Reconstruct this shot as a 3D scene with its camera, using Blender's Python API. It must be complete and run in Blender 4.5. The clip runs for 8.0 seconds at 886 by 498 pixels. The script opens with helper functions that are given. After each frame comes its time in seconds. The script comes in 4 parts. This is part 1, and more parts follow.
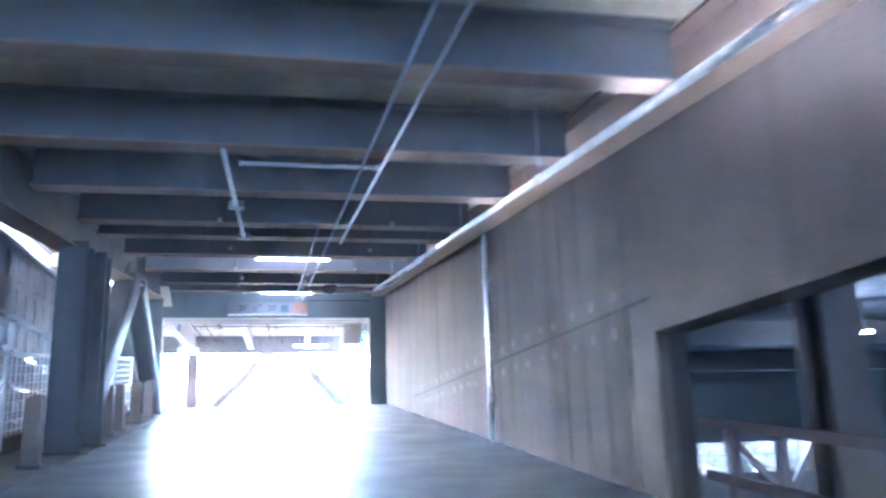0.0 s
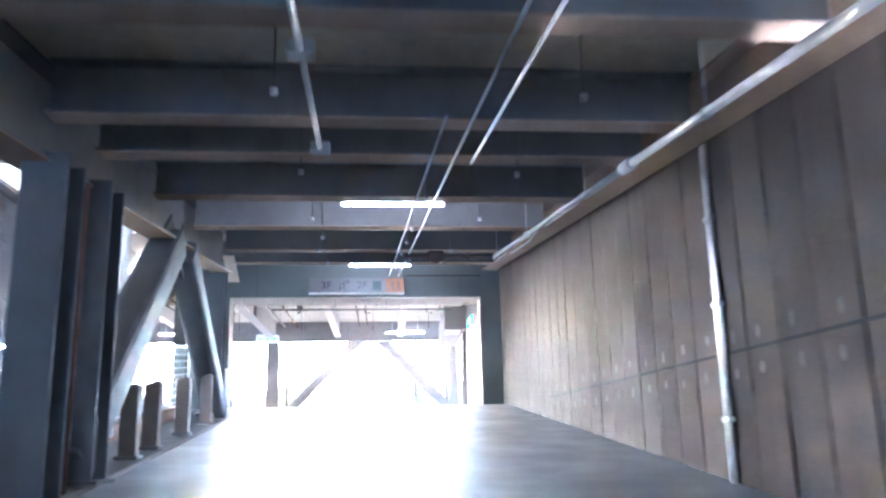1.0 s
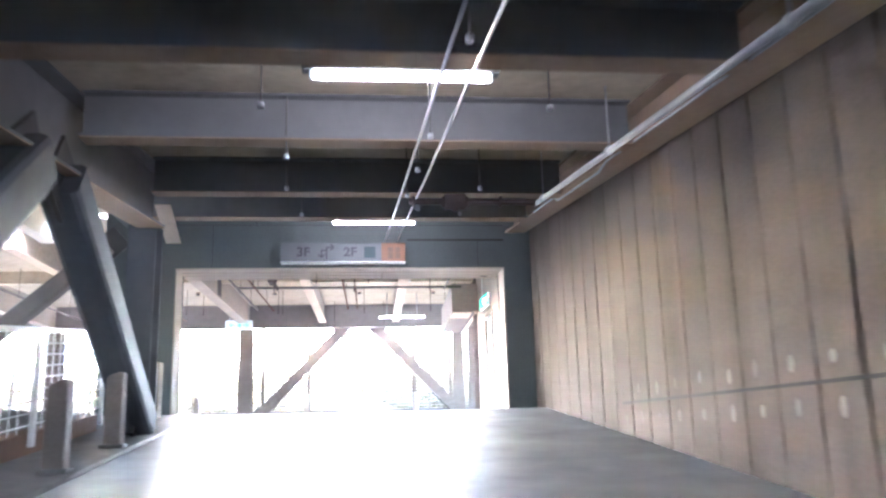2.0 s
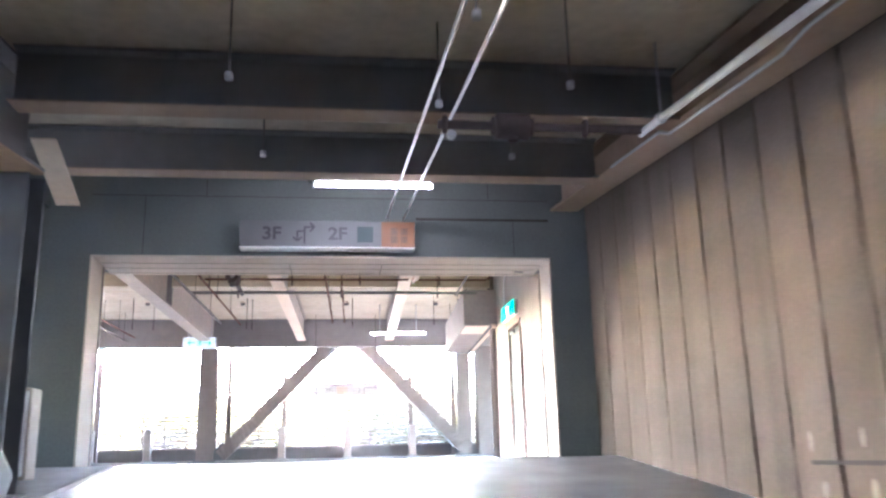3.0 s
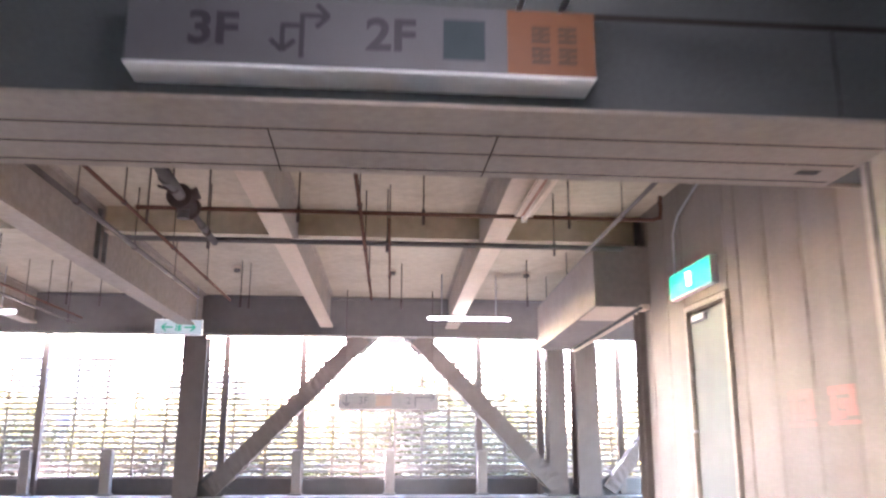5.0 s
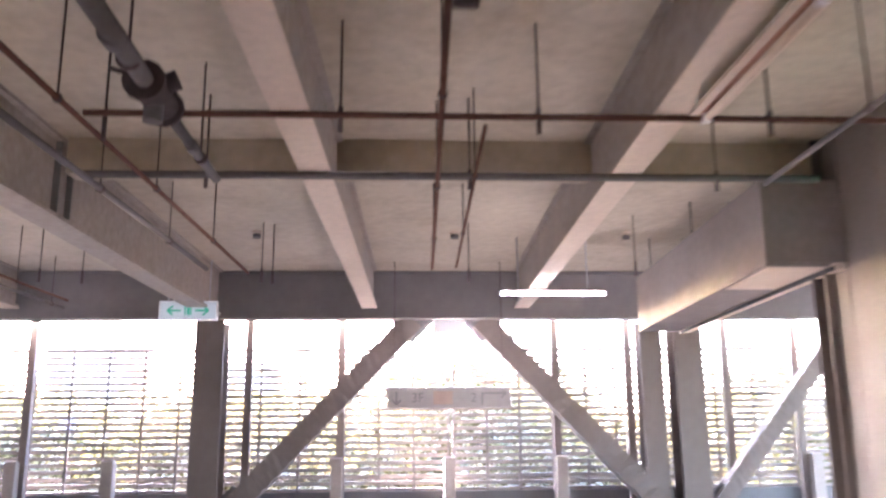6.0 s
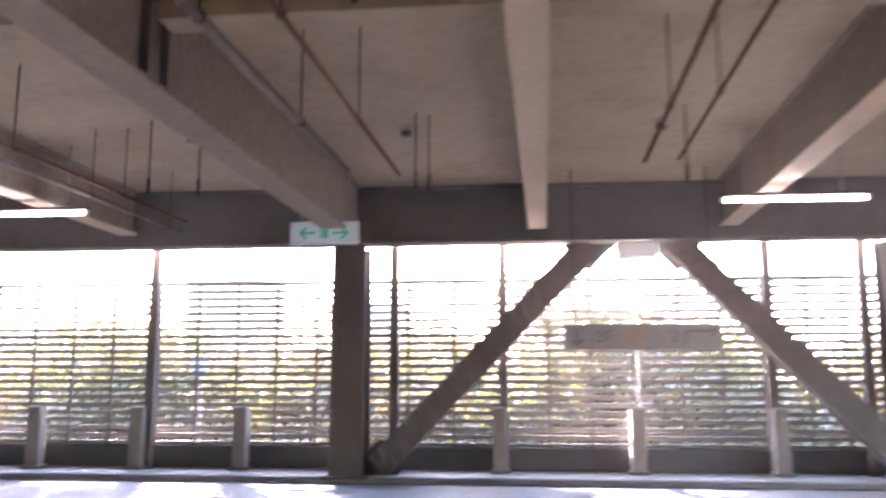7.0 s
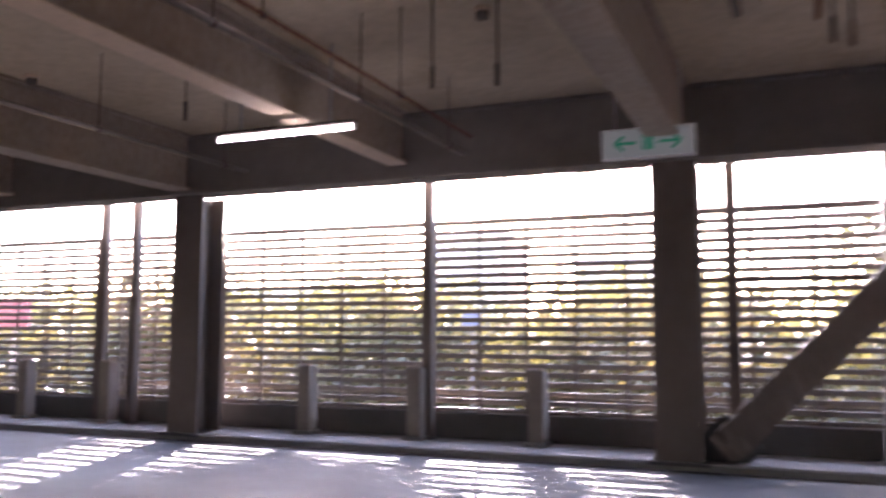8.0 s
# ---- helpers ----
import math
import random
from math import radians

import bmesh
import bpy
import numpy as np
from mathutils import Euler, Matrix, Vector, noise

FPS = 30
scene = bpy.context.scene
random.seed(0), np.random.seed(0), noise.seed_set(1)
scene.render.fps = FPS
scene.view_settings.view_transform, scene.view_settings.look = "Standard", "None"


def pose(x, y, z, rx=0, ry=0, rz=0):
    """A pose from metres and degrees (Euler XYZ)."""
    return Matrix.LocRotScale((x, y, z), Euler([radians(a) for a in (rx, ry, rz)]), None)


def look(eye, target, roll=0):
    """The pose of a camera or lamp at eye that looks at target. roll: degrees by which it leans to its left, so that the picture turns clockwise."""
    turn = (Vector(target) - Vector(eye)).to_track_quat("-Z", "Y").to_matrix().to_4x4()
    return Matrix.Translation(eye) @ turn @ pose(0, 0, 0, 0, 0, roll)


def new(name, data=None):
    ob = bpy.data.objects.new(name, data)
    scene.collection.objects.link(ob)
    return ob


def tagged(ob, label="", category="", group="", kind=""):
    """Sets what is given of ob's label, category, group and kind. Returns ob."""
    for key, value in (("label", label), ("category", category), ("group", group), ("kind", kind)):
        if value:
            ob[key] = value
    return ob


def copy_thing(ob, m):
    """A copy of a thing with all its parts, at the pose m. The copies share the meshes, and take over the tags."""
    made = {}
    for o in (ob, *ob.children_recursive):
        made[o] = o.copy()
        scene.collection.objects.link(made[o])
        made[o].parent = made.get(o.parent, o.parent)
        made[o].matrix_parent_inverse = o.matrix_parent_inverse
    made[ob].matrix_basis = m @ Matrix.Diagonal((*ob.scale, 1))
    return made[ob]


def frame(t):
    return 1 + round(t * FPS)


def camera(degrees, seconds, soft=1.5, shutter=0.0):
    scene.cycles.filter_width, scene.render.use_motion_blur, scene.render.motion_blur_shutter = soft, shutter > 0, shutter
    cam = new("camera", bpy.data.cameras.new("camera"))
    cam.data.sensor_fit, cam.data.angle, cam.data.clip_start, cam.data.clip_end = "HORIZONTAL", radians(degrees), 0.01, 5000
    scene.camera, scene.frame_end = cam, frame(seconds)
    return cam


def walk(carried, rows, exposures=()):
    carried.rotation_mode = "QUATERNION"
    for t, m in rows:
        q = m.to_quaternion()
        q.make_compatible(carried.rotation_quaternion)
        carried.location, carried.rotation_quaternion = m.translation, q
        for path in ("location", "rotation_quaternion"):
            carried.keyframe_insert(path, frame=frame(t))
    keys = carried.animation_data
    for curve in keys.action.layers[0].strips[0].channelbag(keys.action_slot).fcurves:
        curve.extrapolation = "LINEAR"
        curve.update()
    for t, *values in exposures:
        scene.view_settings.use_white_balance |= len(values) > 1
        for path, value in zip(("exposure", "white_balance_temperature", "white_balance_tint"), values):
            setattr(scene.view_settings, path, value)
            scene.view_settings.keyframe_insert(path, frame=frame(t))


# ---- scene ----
cam = camera(56.1, 8.0, soft=2.4, shutter=0.5)
PATH = [
    (0, (0.627, 1.599, -1.235), (1.02, 3.502, -0.764), -1.8),
    (0.5, (0.528, 3.783, -0.986), (0.781, 5.709, -0.514), -1.4),
    (1, (0.539, 6.059, -0.763), (0.734, 7.998, -0.311), -1.2),
    (1.5, (0.548, 8.289, -0.535), (0.756, 10.23, -0.099), -1.3),
    (1.7, (0.575, 9.093, -0.452), (0.785, 11.038, -0.035), -1.4),
    (3, (0.518, 14.269, -0.011), (0.776, 16.192, 0.474), -1.4),
    (3.5, (0.521, 15.898, 0.205), (0.761, 17.824, 0.687), -1.3),
    (4, (0.52, 17.587, 0.436), (0.735, 19.517, 0.915), -0.7),
    (4.5, (0.499, 19.087, 0.647), (0.692, 21.021, 1.122), -0.8),
    (4.7, (0.504, 19.644, 0.714), (0.684, 21.579, 1.184), 0.0),
    (5.8, (0.285, 22.637, 1.059), (0.408, 24.583, 1.508), -0.6),
    (6, (0.177, 23.161, 1.109), (0.277, 25.111, 1.54), -0.5),
    (6.5, (-0.09, 24.236, 1.163), (-0.105, 26.2, 1.541), -0.1),
    (7, (-0.418, 25.237, 1.153), (-0.611, 27.205, 1.453), -0.0),
    (7.5, (-0.944, 26.303, 1.148), (-1.406, 28.234, 1.392), 0.4),
    (8, (-1.63, 27.166, 1.161), (-2.37, 29.014, 1.354), 0.1),
]
EXPOSURES = [(0.0, 9.2, 4300, 16), (0.5, 9.05, 4500, 16), (1.0, 8.85, 4700, 16), (1.5, 8.65, 5000, 17), (3.0, 8.25, 5350, 21), (4.5, 7.45, 5700, 27), (6.0, 7.08, 5850, 31), (7.0, 6.2, 5950, 29), (8.0, 5.1, 6250, 35)]
walk(cam, [(t, look(eye, target, roll)) for t, eye, target, roll in PATH], EXPOSURES)

# ---- light ----
SUN_EL, SUN_AZ = 18.5, -18.5          # degrees above the horizon, degrees right of +y
world = bpy.data.worlds.new("sky")
scene.world = world
world.use_nodes = True
wn = world.node_tree
sky = wn.nodes.new("ShaderNodeTexSky")
sky.sky_type = 'NISHITA'
sky.sun_disc = False
sky.sun_elevation = radians(SUN_EL)
sky.sun_rotation = radians(SUN_AZ)
sky.air_density, sky.dust_density, sky.ozone_density = 1.0, 1.0, 1.0
bg = wn.nodes["Background"]
bg.inputs["Strength"].default_value = 0.15
wn.links.new(sky.outputs["Color"], bg.inputs["Color"])
sun_data = bpy.data.lights.new("sun", 'SUN')
sun_data.energy, sun_data.angle, sun_data.color = 5.0, radians(0.5), (1.0, 0.95, 0.88)
sun = new("sun", sun_data)
sun_dir = Vector((math.sin(radians(SUN_AZ)) * math.cos(radians(SUN_EL)), math.cos(radians(SUN_AZ)) * math.cos(radians(SUN_EL)), math.sin(radians(SUN_EL))))
sun.matrix_world = look(sun_dir * 60, (0, 0, 0))


# ---- materials ----
def surface(name, colour, rough=0.6, metal=0.0, grain=20.0, spread=0.12, stain=0.8, stain_amount=0.2, bump=0.15, tint=None, vary=0.0, streak=0.0, spec=0.5):
    """A painted, cast or coated surface: fine grain, broad stains, optional vertical streaks, a variation from piece to piece."""
    m = bpy.data.materials.new(name)
    m.use_nodes = True
    nt = m.node_tree
    bsdf = nt.nodes["Principled BSDF"]
    bsdf.inputs["Metallic"].default_value = metal
    bsdf.inputs["Specular IOR Level"].default_value = spec
    geo = nt.nodes.new("ShaderNodeNewGeometry")

    def noise_at(scale, detail, stretch=(1, 1, 1)):
        mp = nt.nodes.new("ShaderNodeMapping")
        mp.inputs["Scale"].default_value = stretch
        nt.links.new(geo.outputs["Position"], mp.inputs["Vector"])
        n = nt.nodes.new("ShaderNodeTexNoise")
        n.inputs["Scale"].default_value, n.inputs["Detail"].default_value = scale, detail
        nt.links.new(mp.outputs["Vector"], n.inputs["Vector"])
        return n.outputs["Fac"]

    def mix(kind, fac, a, b):
        n = nt.nodes.new("ShaderNodeMix")
        n.data_type, n.blend_type = 'RGBA', kind
        for socket, v in ((0, fac), (6, a), (7, b)):
            if isinstance(v, (float, int, tuple)):
                n.inputs[socket].default_value = v
            else:
                nt.links.new(v, n.inputs[socket])
        return n.outputs[2]

    def ramp(v, lo, hi, a=0.0, b=1.0):
        n = nt.nodes.new("ShaderNodeMapRange")
        nt.links.new(v, n.inputs[0])
        for i, x in enumerate((lo, hi, a, b)):
            n.inputs[i + 1].default_value = x
        return n.outputs[0]

    c1 = tuple(colour) + (1.0,)
    c2 = tuple(tint or [x * 0.55 for x in colour]) + (1.0,)
    fine = noise_at(grain, 6.0)
    broad = noise_at(stain, 5.0)
    col = mix('MIX', ramp(broad, 0.45, 0.75, 0.0, stain_amount * 2), c1, c2)
    dark = tuple(x * (1 - 2 * spread) for x in colour) + (1.0,)
    light = tuple(min(1.0, x * (1 + spread)) for x in colour) + (1.0,)
    col = mix('MIX', 0.4, col, mix('MIX', ramp(fine, 0.3, 0.7), dark, light))
    if streak:
        col = mix('MULTIPLY', ramp(noise_at(3.0, 4.0, (1, 1, 0.06)), 0.5, 0.8, 0.0, streak), col, (0.45, 0.42, 0.38, 1))
    if vary:
        info = nt.nodes.new("ShaderNodeObjectInfo")
        hsv = nt.nodes.new("ShaderNodeHueSaturation")
        nt.links.new(ramp(info.outputs["Random"], 0, 1, 1 - vary, 1 + vary), hsv.inputs["Value"])
        nt.links.new(col, hsv.inputs["Color"])
        col = hsv.outputs["Color"]
    nt.links.new(col, bsdf.inputs["Base Color"])
    nt.links.new(ramp(noise_at(stain * 3, 4.0), 0.3, 0.7, max(0.04, rough - 0.1), min(1.0, rough + 0.1)), bsdf.inputs["Roughness"])
    if bump:
        b = nt.nodes.new("ShaderNodeBump")
        b.inputs["Strength"].default_value, b.inputs["Distance"].default_value = bump, 0.01
        nt.links.new(fine, b.inputs["Height"])
        nt.links.new(b.outputs["Normal"], bsdf.inputs["Normal"])
    return m


def glow(name, colour, strength):
    m = bpy.data.materials.new(name)
    m.use_nodes = True
    b = m.node_tree.nodes["Principled BSDF"]
    b.inputs["Base Color"].default_value = tuple(0.8 * x for x in colour) + (1,)
    b.inputs["Roughness"].default_value = 0.3
    b.inputs["Emission Color"].default_value = tuple(colour) + (1,)
    b.inputs["Emission Strength"].default_value = strength
    return m


ASPHALT = surface("coated_deck", (0.15, 0.155, 0.16), 0.5, grain=60, spread=0.25, stain=0.5, stain_amount=0.3, bump=0.35)
DECK = surface("deck_concrete", (0.094, 0.09, 0.084), 0.8, grain=45, spread=0.15, stain=0.6, stain_amount=0.25, bump=0.3, spec=0.22)
KERB = surface("kerb_concrete", (0.175, 0.166, 0.155), 0.75, grain=30, stain=1.5, stain_amount=0.25, bump=0.3)
SOFFIT = surface("soffit_concrete", (0.50, 0.415, 0.30), 0.85, grain=9, spread=0.15, stain=1.3, stain_amount=0.5, tint=(0.36, 0.28, 0.19), bump=0.15, streak=0.0)
# soffit colour lightened to stand for sunlight beyond the ramp
WEST_SOFFIT = surface("sunlit_soffit_tone", (0.70, 0.58, 0.45), 0.8, grain=12, spread=0.1, stain=0.7, stain_amount=0.15, bump=0.15)
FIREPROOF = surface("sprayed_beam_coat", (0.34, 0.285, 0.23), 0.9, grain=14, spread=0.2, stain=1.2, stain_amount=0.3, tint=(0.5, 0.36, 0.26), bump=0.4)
STEEL = surface("grey_steel_paint", (0.19, 0.18, 0.175), 0.8, grain=8, spread=0.08, stain=1.0, stain_amount=0.2, bump=0.05, spec=0.25)
COLUMN_STEEL = surface("column_paint", (0.128, 0.104, 0.09), 0.8, grain=8, spread=0.1, stain=1.0, stain_amount=0.25, tint=(0.09, 0.07, 0.055), bump=0.08, spec=0.25)
BEAM_PAINT = surface("facade_beam_paint", (0.185, 0.165, 0.152), 0.8, grain=8, spread=0.1, stain=0.8, stain_amount=0.3, tint=(0.13, 0.10, 0.085), bump=0.1, spec=0.25)
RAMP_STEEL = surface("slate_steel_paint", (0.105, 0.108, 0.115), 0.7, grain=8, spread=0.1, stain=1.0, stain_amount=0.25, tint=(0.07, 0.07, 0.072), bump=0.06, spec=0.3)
STEEL_DARK = surface("dark_steel_paint", (0.08, 0.075, 0.072), 0.65, grain=8, spread=0.1, stain=1.2, stain_amount=0.2, bump=0.05, spec=0.3)
# tan colour for the undersides, paler than the ramp beams' webs
RAMP_FLANGE = surface("tan_flange", (0.32, 0.225, 0.155), 0.8, grain=15, spread=0.1, stain=1.0, stain_amount=0.25, tint=(0.24, 0.15, 0.10), bump=0.1, spec=0.3)
GIRDER_BROWN = surface("brown_girder_paint", (0.27, 0.19, 0.14), 0.8, grain=12, spread=0.12, stain=1.0, stain_amount=0.3, tint=(0.17, 0.11, 0.08), bump=0.1, spec=0.25)
DUCT_COAT = surface("brown_grey_duct_coat", (0.25, 0.21, 0.185), 0.85, grain=14, spread=0.12, stain=1.0, stain_amount=0.3, tint=(0.17, 0.135, 0.115), bump=0.2, spec=0.25)
FLANGE = surface("pale_flange", (0.64, 0.51, 0.385), 0.75, grain=15, spread=0.1, stain=1.0, stain_amount=0.25, tint=(0.42, 0.27, 0.18), bump=0.1, spec=0.2)
# one cement panel in two tones: the ramp's darker one carries its shade
ALC_LIT = surface("lit_cement_panel", (0.215, 0.178, 0.148), 0.85, grain=35, spread=0.1, stain=0.9, stain_amount=0.2, bump=0.25, vary=0.05, streak=0.25)
ALC_SHADED = surface("shaded_cement_panel", (0.115, 0.09, 0.073), 0.95, grain=35, spread=0.14, stain=0.9, stain_amount=0.3, bump=0.25, vary=0.08, streak=0.45, spec=0.05)
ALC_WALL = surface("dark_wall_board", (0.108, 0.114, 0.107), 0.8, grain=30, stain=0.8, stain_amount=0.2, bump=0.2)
REVEAL = surface("opening_lining", (0.42, 0.35, 0.285), 0.8, grain=20, stain=1.0, stain_amount=0.12, bump=0.1, spec=0.15)
JOINT = surface("joint_sealant", (0.06, 0.05, 0.045), 0.95, grain=40, bump=0.1, spec=0.05)
CONCRETE = surface("bollard_concrete", (0.215, 0.178, 0.15), 0.8, grain=30, spread=0.12, stain=2.0, stain_amount=0.25, bump=0.3, vary=0.08)
GALV = surface("galvanised_pipe", (0.42, 0.41, 0.40), 0.6, metal=0.3, grain=25, stain=2.0, stain_amount=0.2, bump=0.05)
PIPE_GREY = surface("grey_pipe_lagging", (0.17, 0.15, 0.14), 0.85, grain=25, stain=2.0, bump=0.1, spec=0.0)
PIPE_DARK = surface("dark_pipe_paint", (0.11, 0.085, 0.08), 0.85, grain=25, stain=2.0, bump=0.05, spec=0.0)
PIPE_RED = surface("primer_pipe_paint", (0.15, 0.08, 0.06), 0.85, grain=25, stain=2.0, bump=0.05, spec=0.0)
POLE = surface("bright_metal_strip", (0.90, 0.88, 0.86), 0.42, metal=0.9, grain=25, spread=0.05, stain=2.0, stain_amount=0.1, bump=0.03)
WHITE = surface("white_paint", (0.78, 0.77, 0.75), 0.45, grain=15, spread=0.04, stain=1.5, stain_amount=0.06, bump=0.04)
SIGN_GREY = surface("sign_face", (0.115, 0.11, 0.11), 0.6, grain=10, spread=0.03, stain=1.5, stain_amount=0.06, bump=0.02)
SIGN_ORANGE = surface("sign_orange", (0.20, 0.08, 0.03), 0.6, grain=10, spread=0.03, stain=1.5, stain_amount=0.06, bump=0.02)
SIGN_INK = surface("sign_ink", (0.045, 0.035, 0.042), 0.5, grain=10, spread=0.03, stain=1.5, bump=0.0)
SIGN_BROWN = surface("sign_brown", (0.10, 0.05, 0.024), 0.5, grain=10, spread=0.03, stain=1.5, bump=0.0)
SIGN_TEAL = surface("sign_teal", (0.035, 0.05, 0.052), 0.7, grain=10, spread=0.03, stain=1.5, bump=0.0)
SLAT = surface("weathered_louvre", (0.21, 0.17, 0.14), 0.65, grain=12, stain=1.5, stain_amount=0.3, bump=0.08, vary=0.12)
DOOR = surface("door_paint", (0.19, 0.20, 0.18), 0.85, grain=8, spread=0.04, stain=1.0, stain_amount=0.1, bump=0.02, spec=0.12)
SCREEN = surface("precast_screen", (0.46, 0.44, 0.43), 0.85, grain=20, stain=1.2, stain_amount=0.25, bump=0.3)
BRICK = surface("brown_tile", (0.24, 0.15, 0.10), 0.7, grain=15, stain=1.2, stain_amount=0.2, bump=0.2)
TUBE = glow("tube_glow", (1.0, 0.97, 0.92), 0.85)
EXIT_GREEN = glow("exit_green", (0.0, 0.40, 0.17), 0.022)
EXIT_WHITE = glow("exit_white", (0.85, 1.0, 0.92), 0.08)
EXIT_PANEL = glow("exit_panel", (0.40, 0.44, 0.42), 0.006)
EXIT_INK = glow("exit_ink", (0.0, 0.26, 0.14), 0.008)
BARK = surface("bark", (0.12, 0.09, 0.07), 0.9, grain=15, bump=0.5)
def foliage(name, colour, through_colour):
    m = surface(name, colour, 0.6, grain=6, spread=0.3, stain=0.5, stain_amount=0.4, tint=through_colour, bump=0.0)
    nt = m.node_tree
    tr = nt.nodes.new("ShaderNodeBsdfTranslucent")
    tr.inputs["Color"].default_value = tuple(min(1, 1.3 * x) for x in through_colour) + (1,)
    mixer = nt.nodes.new("ShaderNodeMixShader")
    mixer.inputs[0].default_value = 0.35
    out = nt.nodes["Material Output"]
    nt.links.new(nt.nodes["Principled BSDF"].outputs[0], mixer.inputs[1])
    nt.links.new(tr.outputs[0], mixer.inputs[2])
    nt.links.new(mixer.outputs[0], out.inputs["Surface"])
    return m


LEAF = foliage("autumn_leaf", (0.075, 0.058, 0.017), (0.085, 0.064, 0.018))
LEAF_GREEN = foliage("green_leaf", (0.058, 0.052, 0.015), (0.075, 0.066, 0.018))
FACADE_A = surface("pale_render", (0.82, 0.64, 0.52), 0.8, grain=4, stain=0.1, bump=0.05)
FACADE_B = surface("buff_render", (0.6, 0.45, 0.34), 0.8, grain=4, stain=0.1, bump=0.05)
ROOF = surface("roof_sheet", (0.55, 0.45, 0.38), 0.8, grain=4, stain=0.1, bump=0.05)
GLASS = surface("window_glass", (0.62, 0.52, 0.45), 0.6, grain=4, spread=0.02, stain=0.3, bump=0.0)
EARTH = surface("town_ground", (0.13, 0.13, 0.10), 0.9, grain=2, stain=0.05, stain_amount=0.4, bump=0.2)


# ---- mesh helpers ----
def link(name, bm, material, parent=None, label=""):
    mesh = bpy.data.meshes.new(name)
    bmesh.ops.recalc_face_normals(bm, faces=bm.faces[:])
    bm.to_mesh(mesh)
    bm.free()
    mesh.materials.append(material)
    ob = new(name, mesh)
    if parent is not None:
        ob.parent = parent
    if label:
        ob["label"] = label
    return ob


part = link


def thing(name, at, label, category, group="", kind="", rz=0.0):
    e = new(name)
    e.empty_display_size = 0.2
    e.matrix_world = pose(*at, 0, 0, rz)
    return tagged(e, label, category, group, kind)


def share(name, mesh, parent, m, label=""):
    """Another object on the same mesh."""
    o = new(name, mesh)
    o.parent = parent
    o.matrix_basis = m
    if label:
        o["label"] = label
    return o


def box(bm, x0, x1, y0, y1, z0, z1, bevel=0.0):
    r = bmesh.ops.create_cube(bm, size=1.0)
    vs = r["verts"]
    for v in vs:
        v.co = Vector(((x0 + x1) / 2 + v.co.x * (x1 - x0), (y0 + y1) / 2 + v.co.y * (y1 - y0), (z0 + z1) / 2 + v.co.z * (z1 - z0)))
    if bevel:
        es = list({e for v in vs for e in v.link_edges})
        bmesh.ops.bevel(bm, geom=es, offset=bevel, segments=1, affect='EDGES')
    return bm


def cube(x0, x1, y0, y1, z0, z1, bevel=0.0):
    return box(bmesh.new(), x0, x1, y0, y1, z0, z1, bevel)


def extrude(bm, profile, p0, p1, up=(0, 0, 1), square=None):
    """A closed profile (side, up) swept straight from p0 to p1. square: the normal in whose plane the ends are cut."""
    p0, p1, up = Vector(p0), Vector(p1), Vector(up)
    d = (p1 - p0).normalized()
    side = d.cross(up).normalized()
    top = side.cross(d).normalized() if square is None else up
    rings = []
    for p in (p0, p1):
        rings.append([bm.verts.new(p + side * a + top * b) for a, b in profile])
    n = len(profile)
    for i in range(n):
        bm.faces.new((rings[0][i], rings[0][(i + 1) % n], rings[1][(i + 1) % n], rings[1][i]))
    bm.faces.new(rings[0][::-1])
    bm.faces.new(rings[1])
    return bm


def tube(bm, pts, r, n=10):
    """A round pipe along a line of points, with mitred bends and closed ends."""
    pts = [Vector(p) for p in pts]
    rings = []
    for i, p in enumerate(pts):
        a = (p - pts[i - 1]).normalized() if i else (pts[1] - p).normalized()
        b = (pts[i + 1] - p).normalized() if i < len(pts) - 1 else a
        t = (a + b).normalized()
        ref = Vector((0, 0, 1)) if abs(t.z) < 0.9 else Vector((0, 1, 0))
        s = t.cross(ref).normalized()
        u = s.cross(t).normalized()
        rings.append([bm.verts.new(p + (s * math.cos(k * 2 * math.pi / n) + u * math.sin(k * 2 * math.pi / n)) * r) for k in range(n)])
    for r0, r1 in zip(rings, rings[1:]):
        for k in range(n):
            f = bm.faces.new((r0[k], r0[(k + 1) % n], r1[(k + 1) % n], r1[k]))
            f.smooth = True
    bm.faces.new(rings[0][::-1])
    bm.faces.new(rings[-1])
    return bm


def i_profile(depth, width, tf, tw):
    """The outline of an I section whose underside is at 0."""
    h, w, t = depth, width / 2, tw / 2
    return [(-w, 0), (w, 0), (w, tf), (t, tf), (t, h - tf), (w, h - tf), (w, h), (-w, h), (-w, h - tf), (-t, h - tf), (-t, tf), (-w, tf)]


FLOOR = -0.04
SLOPE = 0.105
WALL_X = 3.55
Y0 = -14.0
SOFFIT_Z = 3.33
CREST = 24.0 + (FLOOR - 0.05) / SLOPE


def rz_at(y):
    return 0.05 + SLOPE * (y - 24.0)


# ---- ground and distance ----
bm = bmesh.new()
bmesh.ops.create_grid(bm, x_segments=40, y_segments=40, size=1500)
for v in bm.verts:
    v.co.z = -5.6
tagged(link("ground", bm, EARTH), "dull town ground stretching to the horizon", "ground", kind="structure")

